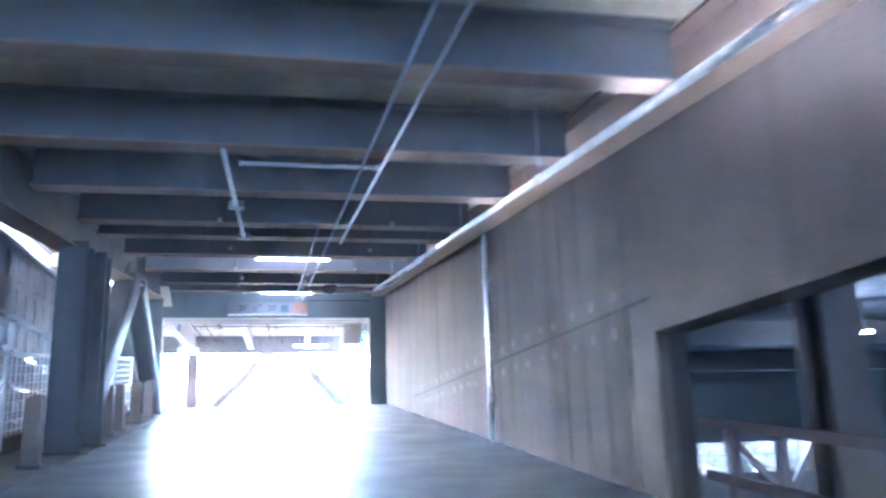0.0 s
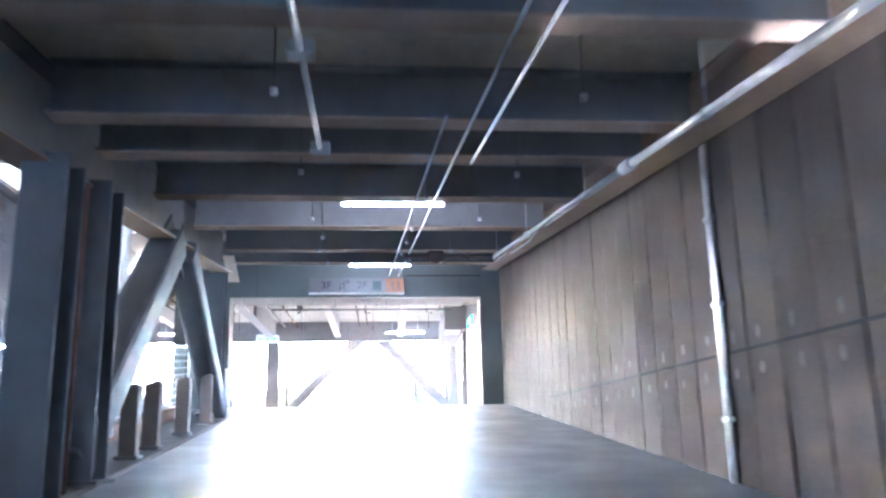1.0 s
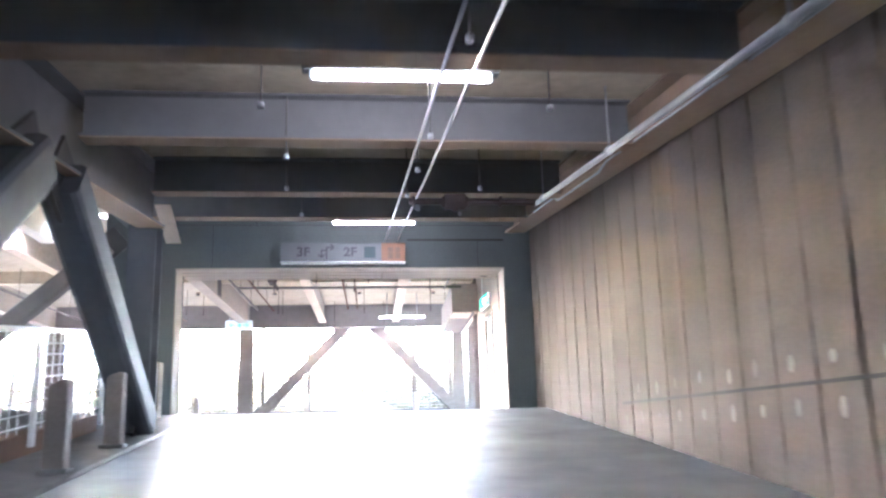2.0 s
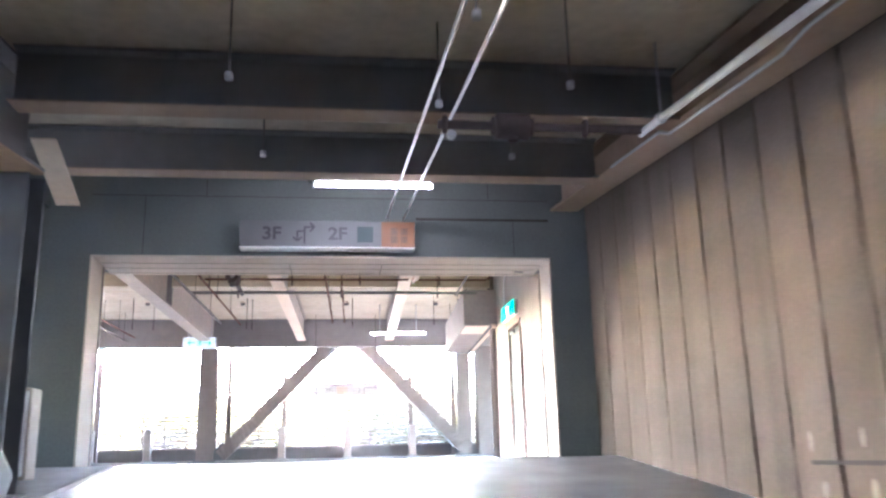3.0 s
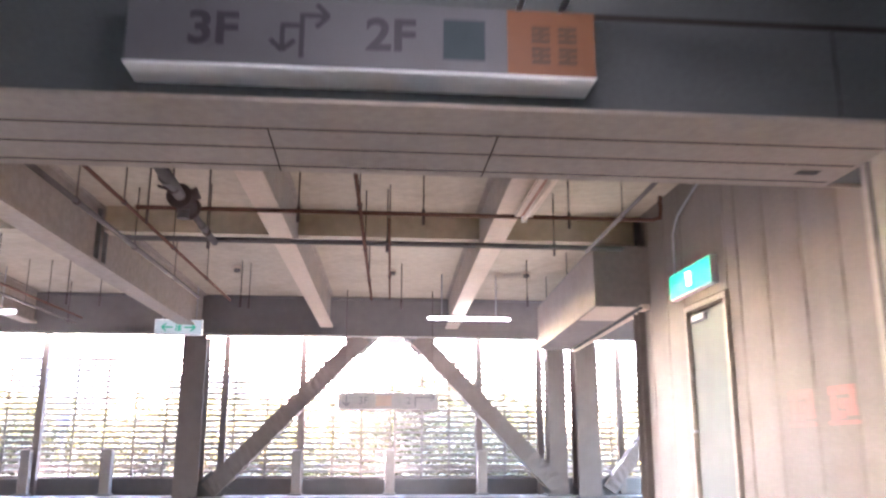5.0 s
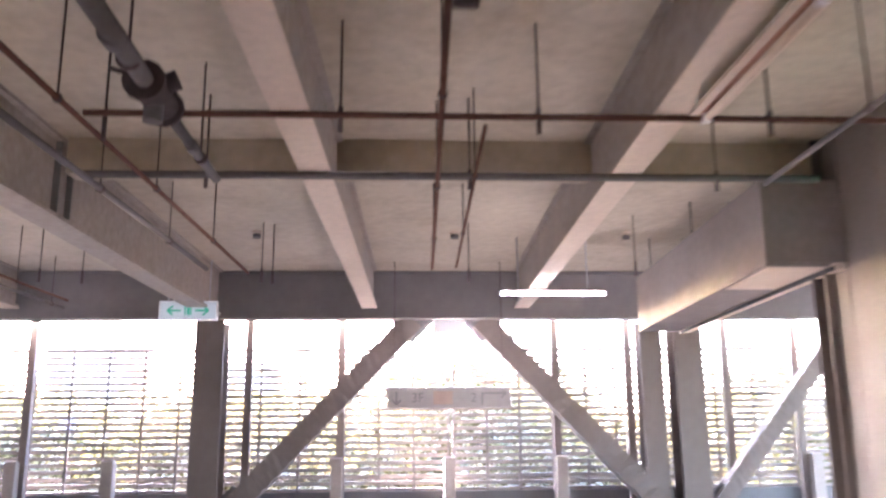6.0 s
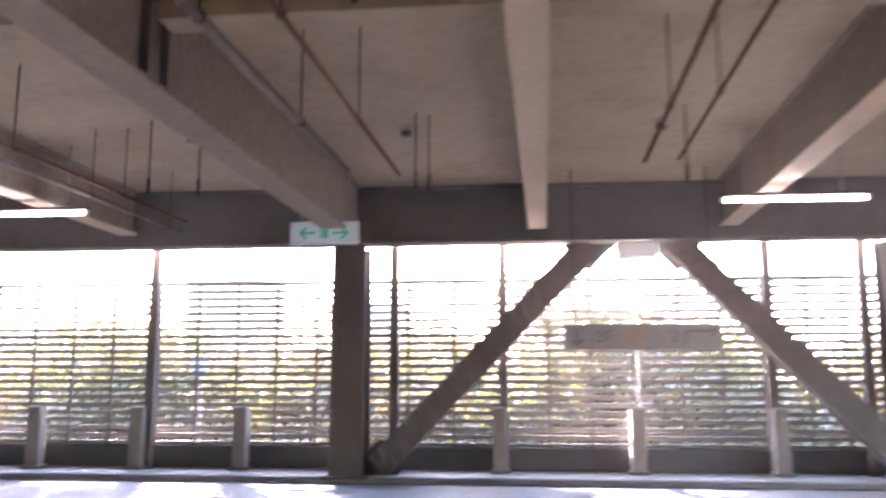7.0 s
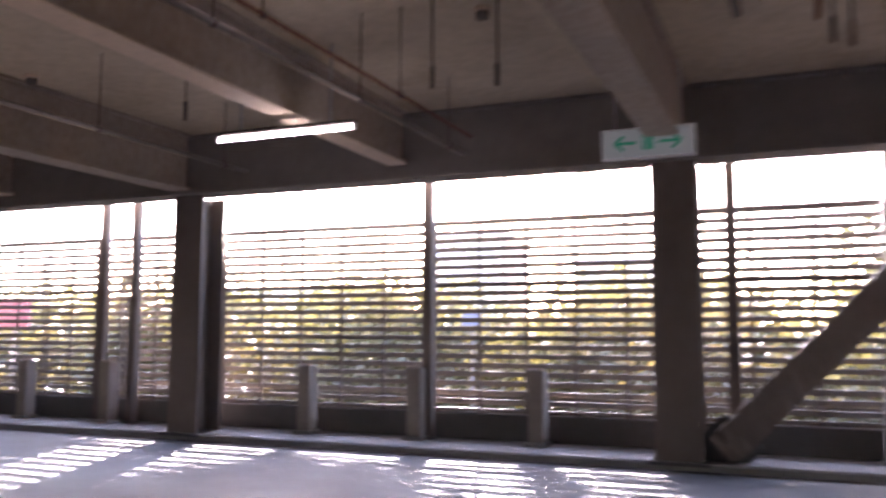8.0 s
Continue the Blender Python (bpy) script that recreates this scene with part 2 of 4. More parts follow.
# ---- floors ----
bm = bmesh.new()
ys = [Y0 + i * 0.5 for i in range(int((CREST - Y0) / 0.5) + 1)] + [CREST]
prof = [(y, rz_at(y)) for y in ys]
rows = []
for y, z in prof:
    rows.append([bm.verts.new((x, y, zz)) for x, zz in ((-1.62, z), (3.9, z), (3.9, z - 0.3), (-1.62, z - 0.3))])
for a, b in zip(rows, rows[1:]):
    for k in range(4):
        bm.faces.new((a[k], a[(k + 1) % 4], b[(k + 1) % 4], b[k]))
bm.faces.new(rows[0]); bm.faces.new(rows[-1][::-1])
tagged(link("floor_ramp", bm, ASPHALT), "dark coated car ramp climbing to the parking deck", "ramp", kind="structure")
tagged(link("floor_deck", cube(-40, 40, CREST, 34.66, FLOOR - 0.3, FLOOR), DECK), "grey concrete parking deck lit in patches", "floor", kind="structure")

# raised walkway along the ramp's open side
bm = bmesh.new()
extrude(bm, [(-0.5, -0.35), (0.5, -0.35), (0.5, 0.0), (0.47, 0.02), (-0.5, 0.02)], (-2.13, Y0, rz_at(Y0)), (-2.13, CREST, rz_at(CREST)))
tagged(link("ramp_kerb", bm, KERB), "raised pale concrete kerb strip along the ramp", "kerb", kind="structure")
bm = bmesh.new()
box(bm, -40, 40, 34.66, 35.75, FLOOR - 0.3, 0.03, 0.015)
tagged(link("deck_kerb", bm, KERB), "raised concrete kerb along the deck's open edge", "kerb", kind="structure")
tagged(link("kerb_upstand", cube(-40, 40, 35.42, 35.6, 0.03, 0.30, 0.01), STEEL_DARK), "low dark upstand wall under the louvre fence", "wall", kind="structure")

tagged(link("gutter", cube(-22, 24, 34.58, 34.655, FLOOR - 0.02, FLOOR + 0.004), JOINT), "dark gutter slot along the deck kerb", "gutter", kind="structure")

# ---- ceilings ----
bm = bmesh.new()
extrude(bm, [(-3.3, 3.28), (3.3, 3.28), (3.3, 3.5), (-3.3, 3.5)], (0.55, Y0, rz_at(Y0)), (0.55, 22.15, rz_at(22.15)), square=True)
tagged(link("ceiling_ramp", bm, SOFFIT), "bare concrete soffit over the ramp", "ceiling", kind="structure")
bm = bmesh.new()
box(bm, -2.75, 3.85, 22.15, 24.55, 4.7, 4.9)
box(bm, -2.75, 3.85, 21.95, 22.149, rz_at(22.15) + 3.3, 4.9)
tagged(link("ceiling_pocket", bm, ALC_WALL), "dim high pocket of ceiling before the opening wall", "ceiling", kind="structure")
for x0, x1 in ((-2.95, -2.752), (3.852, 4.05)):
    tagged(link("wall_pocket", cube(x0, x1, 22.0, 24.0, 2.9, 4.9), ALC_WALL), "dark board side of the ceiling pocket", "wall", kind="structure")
tagged(link("ceiling_deck", cube(-40, 40, 24.57, 35.5, SOFFIT_Z, SOFFIT_Z + 0.2), SOFFIT), "bare buff concrete soffit over the parking deck", "ceiling", kind="structure")

# ---- right wall of the ramp ----
PANEL_W, JOINT_W = 0.52, 0.026
wall_right = tagged(link("wall_right", cube(WALL_X + 0.1, WALL_X + 0.3, 7.7, 24.0, -3.0, 4.0), JOINT), "ramp side wall of tall cement panels", "wall", kind="structure")
bm = bmesh.new()
a, b = PANEL_W / 2 - JOINT_W / 2, 0.1
lo0, lo1, top0, top1 = -0.05 - SLOPE * a, -0.05 + SLOPE * a, 2.9 - SLOPE * a, 2.9 + SLOPE * a
pv = [bm.verts.new(c) for c in ((0, -a, lo0), (0, a, lo1), (0, a, top1), (0, -a, top0), (b, -a, lo0), (b, a, lo1), (b, a, top1), (b, -a, top0))]
for f in ((0, 1, 2, 3), (7, 6, 5, 4), (0, 4, 5, 1), (1, 5, 6, 2), (2, 6, 7, 3), (3, 7, 4, 0)):
    bm.faces.new([pv[i] for i in f])
bmesh.ops.bevel(bm, geom=bm.edges[:], offset=0.007, segments=1, affect='EDGES')
first = link("panel", bm, ALC_SHADED, wall_right)
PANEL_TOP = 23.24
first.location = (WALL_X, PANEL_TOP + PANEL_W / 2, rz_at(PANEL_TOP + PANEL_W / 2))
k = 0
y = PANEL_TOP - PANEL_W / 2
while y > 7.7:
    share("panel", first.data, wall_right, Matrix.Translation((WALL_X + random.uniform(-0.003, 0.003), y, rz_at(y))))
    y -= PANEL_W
part("panel", cube(WALL_X, WALL_X + 0.1, 7.7, y + PANEL_W / 2 - JOINT_W / 2, rz_at(7.7) - 0.05, rz_at(7.7) + 2.89, 0.005), ALC_SHADED, wall_right)
tagged(link("wall_upper_right", cube(WALL_X, WALL_X + 0.3, Y0, 7.68, -0.38, 3.0), ALC_SHADED), "solid cement wall over the side opening", "wall", kind="structure")
bm = bmesh.new()
box(bm, WALL_X - 0.004, WALL_X + 0.02, 7.7, 19.4, -0.115, -0.088)
tagged(link("level_joint", bm, JOINT), "dark level joint across the cement panels", "joint", kind="structure")
FILLER = surface("pale_filler", (0.205, 0.17, 0.14), 0.9, grain=30, spread=0.15, stain=3.0, stain_amount=0.3, bump=0.2, vary=0.15, spec=0.05)
patch = bmesh.new()
ring = [(math.cos(k * math.pi / 6) * 0.034, math.sin(k * math.pi / 6) * 0.062) for k in range(12)]
outer = [patch.verts.new((0.0, u, v)) for u, v in ring]
inner = [patch.verts.new((-0.005, u * 0.7, v * 0.75)) for u, v in ring]
for k in range(12):
    patch.faces.new((outer[k], outer[(k + 1) % 12], inner[(k + 1) % 12], inner[k]))
patch.faces.new(inner)
plug = None
for i in range(24):
    y = PANEL_TOP - PANEL_W * (i + 7.5)
    for dz in (0.13, -0.17):
        z = -0.10 + dz + random.uniform(-0.02, 0.02)
        if rz_at(y) + 0.15 < z and y > 8.0:
            m = Matrix.Translation((WALL_X - 0.003, y + random.uniform(-0.06, 0.06), z)) @ Matrix.Diagonal((1, random.uniform(0.7, 1.3), random.uniform(0.7, 1.2), 1))
            if plug is None:
                plug = part("patch", patch, FILLER, wall_right, "pale filled fixing hole")
                plug.matrix_basis = m
            else:
                share("patch", plug.data, wall_right, m)
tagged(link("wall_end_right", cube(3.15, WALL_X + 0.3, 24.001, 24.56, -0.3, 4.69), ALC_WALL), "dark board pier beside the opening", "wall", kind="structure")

# ---- wall with the drive-through opening ----
OPEN_X0, OPEN_X1, OPEN_Z = -2.27, 3.15, 2.34
bm = bmesh.new()
box(bm, -3.4, OPEN_X0, 24.0, 24.56, -0.4, 4.69)
box(bm, OPEN_X0, OPEN_X1, 24.0, 24.56, OPEN_Z, 4.69)
box(bm, -3.4, 3.44, 24.562, 24.95, OPEN_Z + 0.003, SOFFIT_Z - 0.002)
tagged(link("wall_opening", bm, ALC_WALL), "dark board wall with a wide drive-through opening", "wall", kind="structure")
for x0, x1, z0, z1 in ((-2.3, 3.15, 3.066, 3.072), (1.5, 3.15, 2.80, 2.83), (-1.003, -0.997, 3.072, 3.6), (2.397, 2.403, 3.072, 3.6), (-1.7, -1.694, 2.36, 3.066), (2.7, 2.706, 2.36, 2.80)):
    tagged(link("wall_joint", cube(x0, x1, 23.996, 24.002, z0, z1), JOINT), "dark joint between the wall boards", "joint", kind="structure")
lining = thing("opening_lining", (0.44, 24.28, FLOOR), "pale painted metal lining of the drive-through opening", "door frame", kind="structure")
bm = cube(OPEN_X0 - 0.44, OPEN_X1 - 0.44, -0.29, 0.68, OPEN_Z - 0.02 - FLOOR, OPEN_Z - FLOOR + 0.002, 0.004)
part("head", bm, REVEAL, lining)
for x in (OPEN_X0 - 0.44, OPEN_X1 - 0.44 - 0.02):
    part("jamb", cube(x, x + 0.02, -0.29, 0.29, 0.0, OPEN_Z - 0.02 - FLOOR), REVEAL, lining)
for y in (0.03, 0.3, 0.58):
    part("shutter_slot", cube(OPEN_X0 - 0.40, OPEN_X1 - 0.48, y, y + 0.014, OPEN_Z - 0.0225 - FLOOR, OPEN_Z - 0.0205 - FLOOR), JOINT, lining)
for x in (-0.47, 0.66):
    part("butt_joint", cube(x - 0.004, x + 0.004, 0.03, 0.67, OPEN_Z - 0.0225 - FLOOR, OPEN_Z - 0.0205 - FLOOR), JOINT, lining)
part("catch_plate", cube(2.41, 2.53, 0.4, 0.46, OPEN_Z - 0.026 - FLOOR, OPEN_Z - 0.0205 - FLOOR), STEEL_DARK, lining, "small dark catch plate")
part("back_face", cube(-3.84, 3.0, 0.671, 0.69, OPEN_Z - 0.02 - FLOOR, SOFFIT_Z - 0.01 - FLOOR), REVEAL, lining, "pale shutter box face")
for x in (OPEN_X0 - 0.42, OPEN_X1 - 0.44 - 0.032):
    part("guide_rail", cube(x, x + 0.012, 0.2, 0.216, 0, OPEN_Z - 0.03 - FLOOR), STEEL_DARK, lining)

# ---- ramp steel ----
for y in (-5.9, -3.9, -1.9, 0.1, 2.1, 4.1, 6.1, 8.12, 9.97, 11.95, 13.1, 15.1, 17.35, 19.95, 21.95):
    bm = bmesh.new()
    z = rz_at(y) + 2.85
    XB = -2.6 if y > 21 else -1.75
    extrude(bm, i_profile(0.42, 0.22, 0.02, 0.016), (XB, y + 0.11, z), (3.15, y + 0.11, z))
    ob = tagged(link("ceiling_beam", bm, STEEL), "grey painted steel cross beam under the ramp ceiling", "beam", "ramp cross beams")
    part("lower_flange", cube(XB, 3.15, y, y + 0.22, z - 0.012, z - 0.001), RAMP_FLANGE, ob, "pale tan lower flange")
for x, zb, w, ye, coat in ((3.36, 2.9, 0.34, 23.99, GIRDER_BROWN), (-1.95, 2.54, 0.34, 20.9, STEEL)):
    bm = bmesh.new()
    d = 3.27 - zb
    extrude(bm, i_profile(d, w, 0.025, 0.02), (x, Y0, rz_at(Y0) + zb), (x, ye, rz_at(ye) + zb), square=True)
    ob = tagged(link("edge_girder", bm, coat), "painted steel girder along the edge of the ramp", "girder", "ramp girders")
    bm = bmesh.new()
    extrude(bm, [(-w / 2, -0.012), (w / 2, -0.012), (w / 2, -0.001), (-w / 2, -0.001)], (x, Y0, rz_at(Y0) + zb), (x, ye, rz_at(ye) + zb), square=True)
    part("lower_flange", bm, RAMP_FLANGE, ob, "pale tan lower flange")


def h_column(name, x, y, z0, z1, along, across, label, group, coat=COLUMN_STEEL):
    """A steel H column; its web runs along y."""
    e = thing(name, (x, y, z0), label, "column", group)
    h = z1 - z0
    part("flange", cube(-across / 2, across / 2, -along / 2, -along / 2 + 0.028, 0, h, 0.004), coat, e)
    part("flange", cube(-across / 2, across / 2, along / 2 - 0.028, along / 2, 0, h, 0.004), coat, e)
    part("web", cube(-0.012, 0.012, -along / 2 + 0.028, along / 2 - 0.028, 0, h), coat, e)
    part("base_plate", cube(-across / 2 - 0.06, across / 2 + 0.06, -along / 2 - 0.06, along / 2 + 0.06, 0.0, 0.03, 0.004), STEEL_DARK, e)
    return e


for x, y in ((-1.81, -4.9), (-1.81, 3.7), (-1.81, 12.4), (-1.79, 13.42), (-2.05, 21.05)):
    h_column("ramp_column", x, y, rz_at(y) + 0.02, rz_at(y) + 2.58, 0.4, 0.34, "slate-grey painted steel H column beside the ramp", "ramp columns", RAMP_STEEL)


def brace(p0, p1, size, label, group, deep=1.1, ragged=0.0, coat=COLUMN_STEEL):
    """A box-section brace between two points with gusset plates, its sprayed coat ragged along the edges."""
    bm = bmesh.new()
    s = size / 2
    if ragged:
        a, d = Vector(p0), Vector(p1) - Vector(p0)
        side = d.cross(Vector((0, 0, 1))).normalized()
        top = side.cross(d).normalized()
        k = int(d.length / 0.07)
        rings = [[bm.verts.new(a + d * (i / k) + side * (u * s + random.uniform(-ragged, ragged)) + top * (v * s * deep + random.uniform(-ragged, ragged)))
                  for u, v in ((-1, -1), (0, -1), (1, -1), (1, 0), (1, 1), (0, 1), (-1, 1), (-1, 0))] for i in range(k + 1)]
        for r0, r1 in zip(rings, rings[1:]):
            for m in range(8):
                bm.faces.new((r0[m], r0[(m + 1) % 8], r1[(m + 1) % 8], r1[m]))
        bm.faces.new(rings[0][::-1])
        bm.faces.new(rings[-1])
    else:
        c, t = s * 0.35, s * deep
        extrude(bm, [(-s + c, -t), (s - c, -t), (s - c * 0.3, -t + c * 0.3), (s, -t + c), (s, t - c), (s - c * 0.3, t - c * 0.3), (s - c, t), (-s + c, t), (-s + c * 0.3, t - c * 0.3), (-s, t - c), (-s, -t + c), (-s + c * 0.3, -t + c * 0.3)], p0, p1)
    ob = tagged(link("diagonal_brace", bm, coat), label, "brace", group)
    d = (Vector(p1) - Vector(p0)).normalized()
    for p in (p0, p1):
        bm = bmesh.new()
        c = Vector(p)
        extrude(bm, [(-s * 0.12, -s * 1.6), (s * 0.12, -s * 1.6), (s * 0.12, s * 1.6), (-s * 0.12, s * 1.6)], c - d * 0.25, c + d * 0.25)
        part("gusset_plate", bm, STEEL_DARK, ob)
    return ob


for yb, yt, size in ((13.3, 16.8, 0.4), (20.6, 17.55, 0.36)):
    brace((-1.9, yb, rz_at(yb) + 0.12), (-1.93, yt, rz_at(yt) + 2.5), size, "slate-grey steel diagonal brace beside the ramp", "ramp braces", 1.1, coat=RAMP_STEEL)

# ---- deck steel and columns ----
def joist(x0, x1, zb, w, label, mat=FIREPROOF):
    """A coated joist from the opening wall to the facade beam, slightly skew where x0 and x1 differ."""
    bm = bmesh.new()
    extrude(bm, i_profile(SOFFIT_Z - zb - 0.001, w, 0.03, 0.1), (x0, 24.57, zb + 0.012), (x1, 34.6, zb + 0.012))
    e = thing("ceiling_joist", (0, 0, 0), label, "beam", "deck joists")
    part("section", bm, mat, e)
    # the underside is a paler colour than the section
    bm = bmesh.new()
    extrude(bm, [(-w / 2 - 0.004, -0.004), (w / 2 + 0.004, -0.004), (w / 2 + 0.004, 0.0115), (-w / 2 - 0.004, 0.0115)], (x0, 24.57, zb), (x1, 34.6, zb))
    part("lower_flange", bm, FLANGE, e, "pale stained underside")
    return e


for x0, x1 in ((-0.48, -0.26), (1.58, 1.86), (-5.1, -5.1), (-10.4, -10.4)):
    joist(x0, x1, 2.80, 0.2, "pale coated ceiling joist over the parking deck")
for x in (-2.45, -7.8, -13.0):
    bm = bmesh.new()
    extrude(bm, i_profile(SOFFIT_Z - 2.7 - 0.001, 0.26, 0.03, 0.16), (x - 0.15, 24.57, 2.7), (x + 0.03, 34.6, 2.7))
    e = thing("ceiling_girder", (0, 0, 0), "deep pale coated girder over the parking deck", "girder", "deck girders")
    part("section", bm, FIREPROOF, e)
    for y in (29.28, 29.52):
        part("stiffener", cube(x - 0.185, x + 0.065, y - 0.006, y + 0.006, 2.735, SOFFIT_Z - 0.04), STEEL, e, "dark steel stiffener plate")
# cross beams take the lighter soffit colour in place of bounced light
bm = bmesh.new()
box(bm, -2.36, -0.44, 29.3, 29.5, 3.05, SOFFIT_Z - 0.001)
tagged(link("cross_beam", bm, SOFFIT), "shallow cross beam between the joists, lightened for bounced light", "beam", "deck cross beams")
for x0, x1 in ((-0.32, 1.66), (1.78, 3.45), (-5.04, -2.54), (-7.7, -5.16)):
    tagged(link("cross_beam", cube(x0, x1, 29.3, 29.5, 3.05, SOFFIT_Z - 0.001), SOFFIT), "shallow cross beam between the joists, lightened for bounced light", "beam", "deck cross beams")
bm = bmesh.new()
extrude(bm, i_profile(0.66, 0.36, 0.03, 0.2), (-40, 34.78, 2.66), (40, 34.78, 2.66))
tagged(link("facade_beam", bm, BEAM_PAINT), "deep grey steel beam along the deck's open side", "beam")
for x in (-13.0, -7.74, -2.45, 4.22, 9.5, 15.5):
    h_column("deck_column", x, 34.92, 0.0, 2.66, 0.42, 0.4, "grey painted steel column at the deck's open edge", "deck columns")
for xa, xb, thick in ((-2.45, 4.1, 0.265), (4.22, 10.0, 0.2)):
    xm = (xa + xb) / 2
    for xc, s in ((xa, 1), (xb, -1)):
        brace((xc + s * 0.35, 34.9, 0.12), (xm - s * 0.47, 34.9, 2.66), thick, "grey coated diagonal brace at the deck's open edge", "deck braces", ragged=0.009)

# out of view; added to hold back light from the left
tagged(link("wall_deck_end", cube(-15.8, -15.52, 24.3, 35.4, FLOOR, SOFFIT_Z - 0.002), ALC_WALL), "added dark board wall cutting light from the deck's far end", "wall", kind="structure")

# ---- stair block beside the deck ----
SIDE_X = 3.45
wall_side = tagged(link("wall_side", cube(SIDE_X + 0.06, SIDE_X + 0.2, 24.56, 29.0, FLOOR, SOFFIT_Z), JOINT), "stair wall of pale cement panels with a door", "wall", kind="structure")
DOOR_Z = 2.05
for y0, y1, z0 in ((24.56, 24.92, 0), (24.92, 25.37, 0), (25.37, 25.84, 0), (25.84, 26.36, 0), (26.36, 26.84, 0), (26.84, 27.06, 0), (27.06, 28.04, DOOR_Z + 0.06), (28.04, 28.5, 0), (28.5, 29.0, 0)):
    part("panel", cube(SIDE_X, SIDE_X + 0.06, y0 + 0.009, y1 - 0.009, FLOOR + (z0 and z0 - FLOOR), SOFFIT_Z - 0.002, 0.005), ALC_LIT, wall_side)
tagged(link("wall_stair_end", cube(SIDE_X, 8.0, 29.0, 29.2, FLOOR, SOFFIT_Z), ALC_LIT), "pale end wall of the stair block", "wall", kind="structure")
door = thing("door_1", (SIDE_X, 27.55, FLOOR), "grey-green painted metal door standing shut in a pale frame", "door", kind="structure")
leaf = part("leaf", cube(0.012, 0.05, -0.40, 0.40, 0.01, DOOR_Z - FLOOR - 0.03, 0.004), DOOR, door)
for y in (-0.46, 0.41):
    part("jamb", cube(-0.02, 0.055, y, y + 0.05, 0, DOOR_Z - FLOOR + 0.05), REVEAL, door)
part("head", cube(-0.02, 0.055, -0.41, 0.41, DOOR_Z - FLOOR, DOOR_Z - FLOOR + 0.05), REVEAL, door)
part("handle", tube(bmesh.new(), [(0.0, 0.33, 1.0), (-0.05, 0.33, 1.0), (-0.05, 0.22, 1.0)], 0.011, 8), GALV, leaf, "steel lever handle")
part("closer", cube(-0.03, 0.01, 0.0, 0.3, DOOR_Z - FLOOR - 0.12, DOOR_Z - FLOOR - 0.06, 0.006), GALV, leaf, "grey door closer")


def exit_sign(at, rz, w, h, arrows, label):
    e = thing("exit_sign", at, label, "sign", "exit signs", rz=rz)
    part("housing", cube(-w / 2, w / 2, 0.0, 0.06, -h / 2, h / 2, 0.006), WHITE, e)
    face = part("face", cube(-w / 2 + 0.012, w / 2 - 0.012, -0.006, -0.001, -h / 2 + 0.012, h / 2 - 0.012), EXIT_PANEL if arrows else EXIT_GREEN, e, "lit pale panel" if arrows else "lit green panel")
    ink = EXIT_INK if arrows else EXIT_WHITE
    bm = bmesh.new()
    box(bm, -0.045, -0.028, -0.010, -0.007, -0.06, 0.07)
    box(bm, 0.028, 0.045, -0.010, -0.007, -0.06, 0.07)
    box(bm, -0.028, 0.028, -0.010, -0.007, 0.053, 0.07)
    part("door_mark", bm, ink, face)
    part("mark_leaf", cube(-0.012, 0.022, -0.010, -0.007, -0.06, 0.045), ink, face)
    if arrows:
        for s in (-1, 1):
            bm = bmesh.new()
            extrude(bm, [(-0.012, -0.002), (0.012, -0.002), (0.012, 0.002), (-0.012, 0.002)], (s * 0.09, -0.009, 0), (s * 0.25, -0.009, 0), up=(0, 1, 0))
            for dz in (-1, 1):
                extrude(bm, [(-0.012, -0.002), (0.012, -0.002), (0.012, 0.002), (-0.012, 0.002)], (s * 0.26, -0.009, 0), (s * 0.19, -0.009, dz * 0.06), up=(0, 1, 0))
            part("arrow", bm, ink, face)
    return e


exit_sign((SIDE_X - 0.066, 27.72, 2.32), 90 + 180, 0.98, 0.25, False, "lit green emergency exit sign above the door")
arrow_sign = exit_sign((-2.545, 33.86, 2.66), 0, 0.74, 0.25, True, "lit pale exit sign with green arrows both ways")

for x in (-0.26, 0.26):
    part("rod", tube(bmesh.new(), [(x, 0.03, 0.12), (x, 0.03, SOFFIT_Z - 2.66)], 0.008, 6), GALV, arrow_sign)

# boxed duct beside the stair block
h_column("stair_column", 3.5, 29.33, FLOOR, SOFFIT_Z, 0.22, 0.22, "dark grey steel column at the end of the stair block", "stair columns")
duct = thing("duct", (2.85, 28.8, 2.28), "grey boxed duct with a pale underside below the soffit", "duct")


def prism(xa, xb, dx, y0, y1, z0, z1):
    """A box whose sides lean by dx from its near to its far end."""
    bm = bmesh.new()
    vs = [bm.verts.new((x + (dx if y == y1 else 0), y, z)) for y in (y0, y1) for x, z in ((xa, z0), (xb, z0), (xb, z1), (xa, z1))]
    for f in ((0, 1, 2, 3), (7, 6, 5, 4), (0, 4, 5, 1), (1, 5, 6, 2), (2, 6, 7, 3), (3, 7, 4, 0)):
        bm.faces.new([vs[k] for k in f])
    return bm


part("casing", prism(0.0, 0.66, 0.2, 0.21, 4.25, 0.03, 0.66), DUCT_COAT, duct)
part("underside", prism(0.0, 0.48, 0.2, 0.21, 4.25, 0.0, 0.028), DUCT_COAT, duct)
part("access_panel", prism(0.03, 0.46, 0.05, 0.24, 1.2, -0.006, -0.0005), FLANGE, duct, "pale access panel under the near end")
part("edge_trim", prism(0.485, 0.51, 0.2, 0.21, 4.25, -0.03, -0.002), STEEL_DARK, duct)
part("edge_strip", prism(0.515, 0.6, 0.2, 0.21, 4.25, -0.02, 0.028), FLANGE, duct, "pale edge strip")
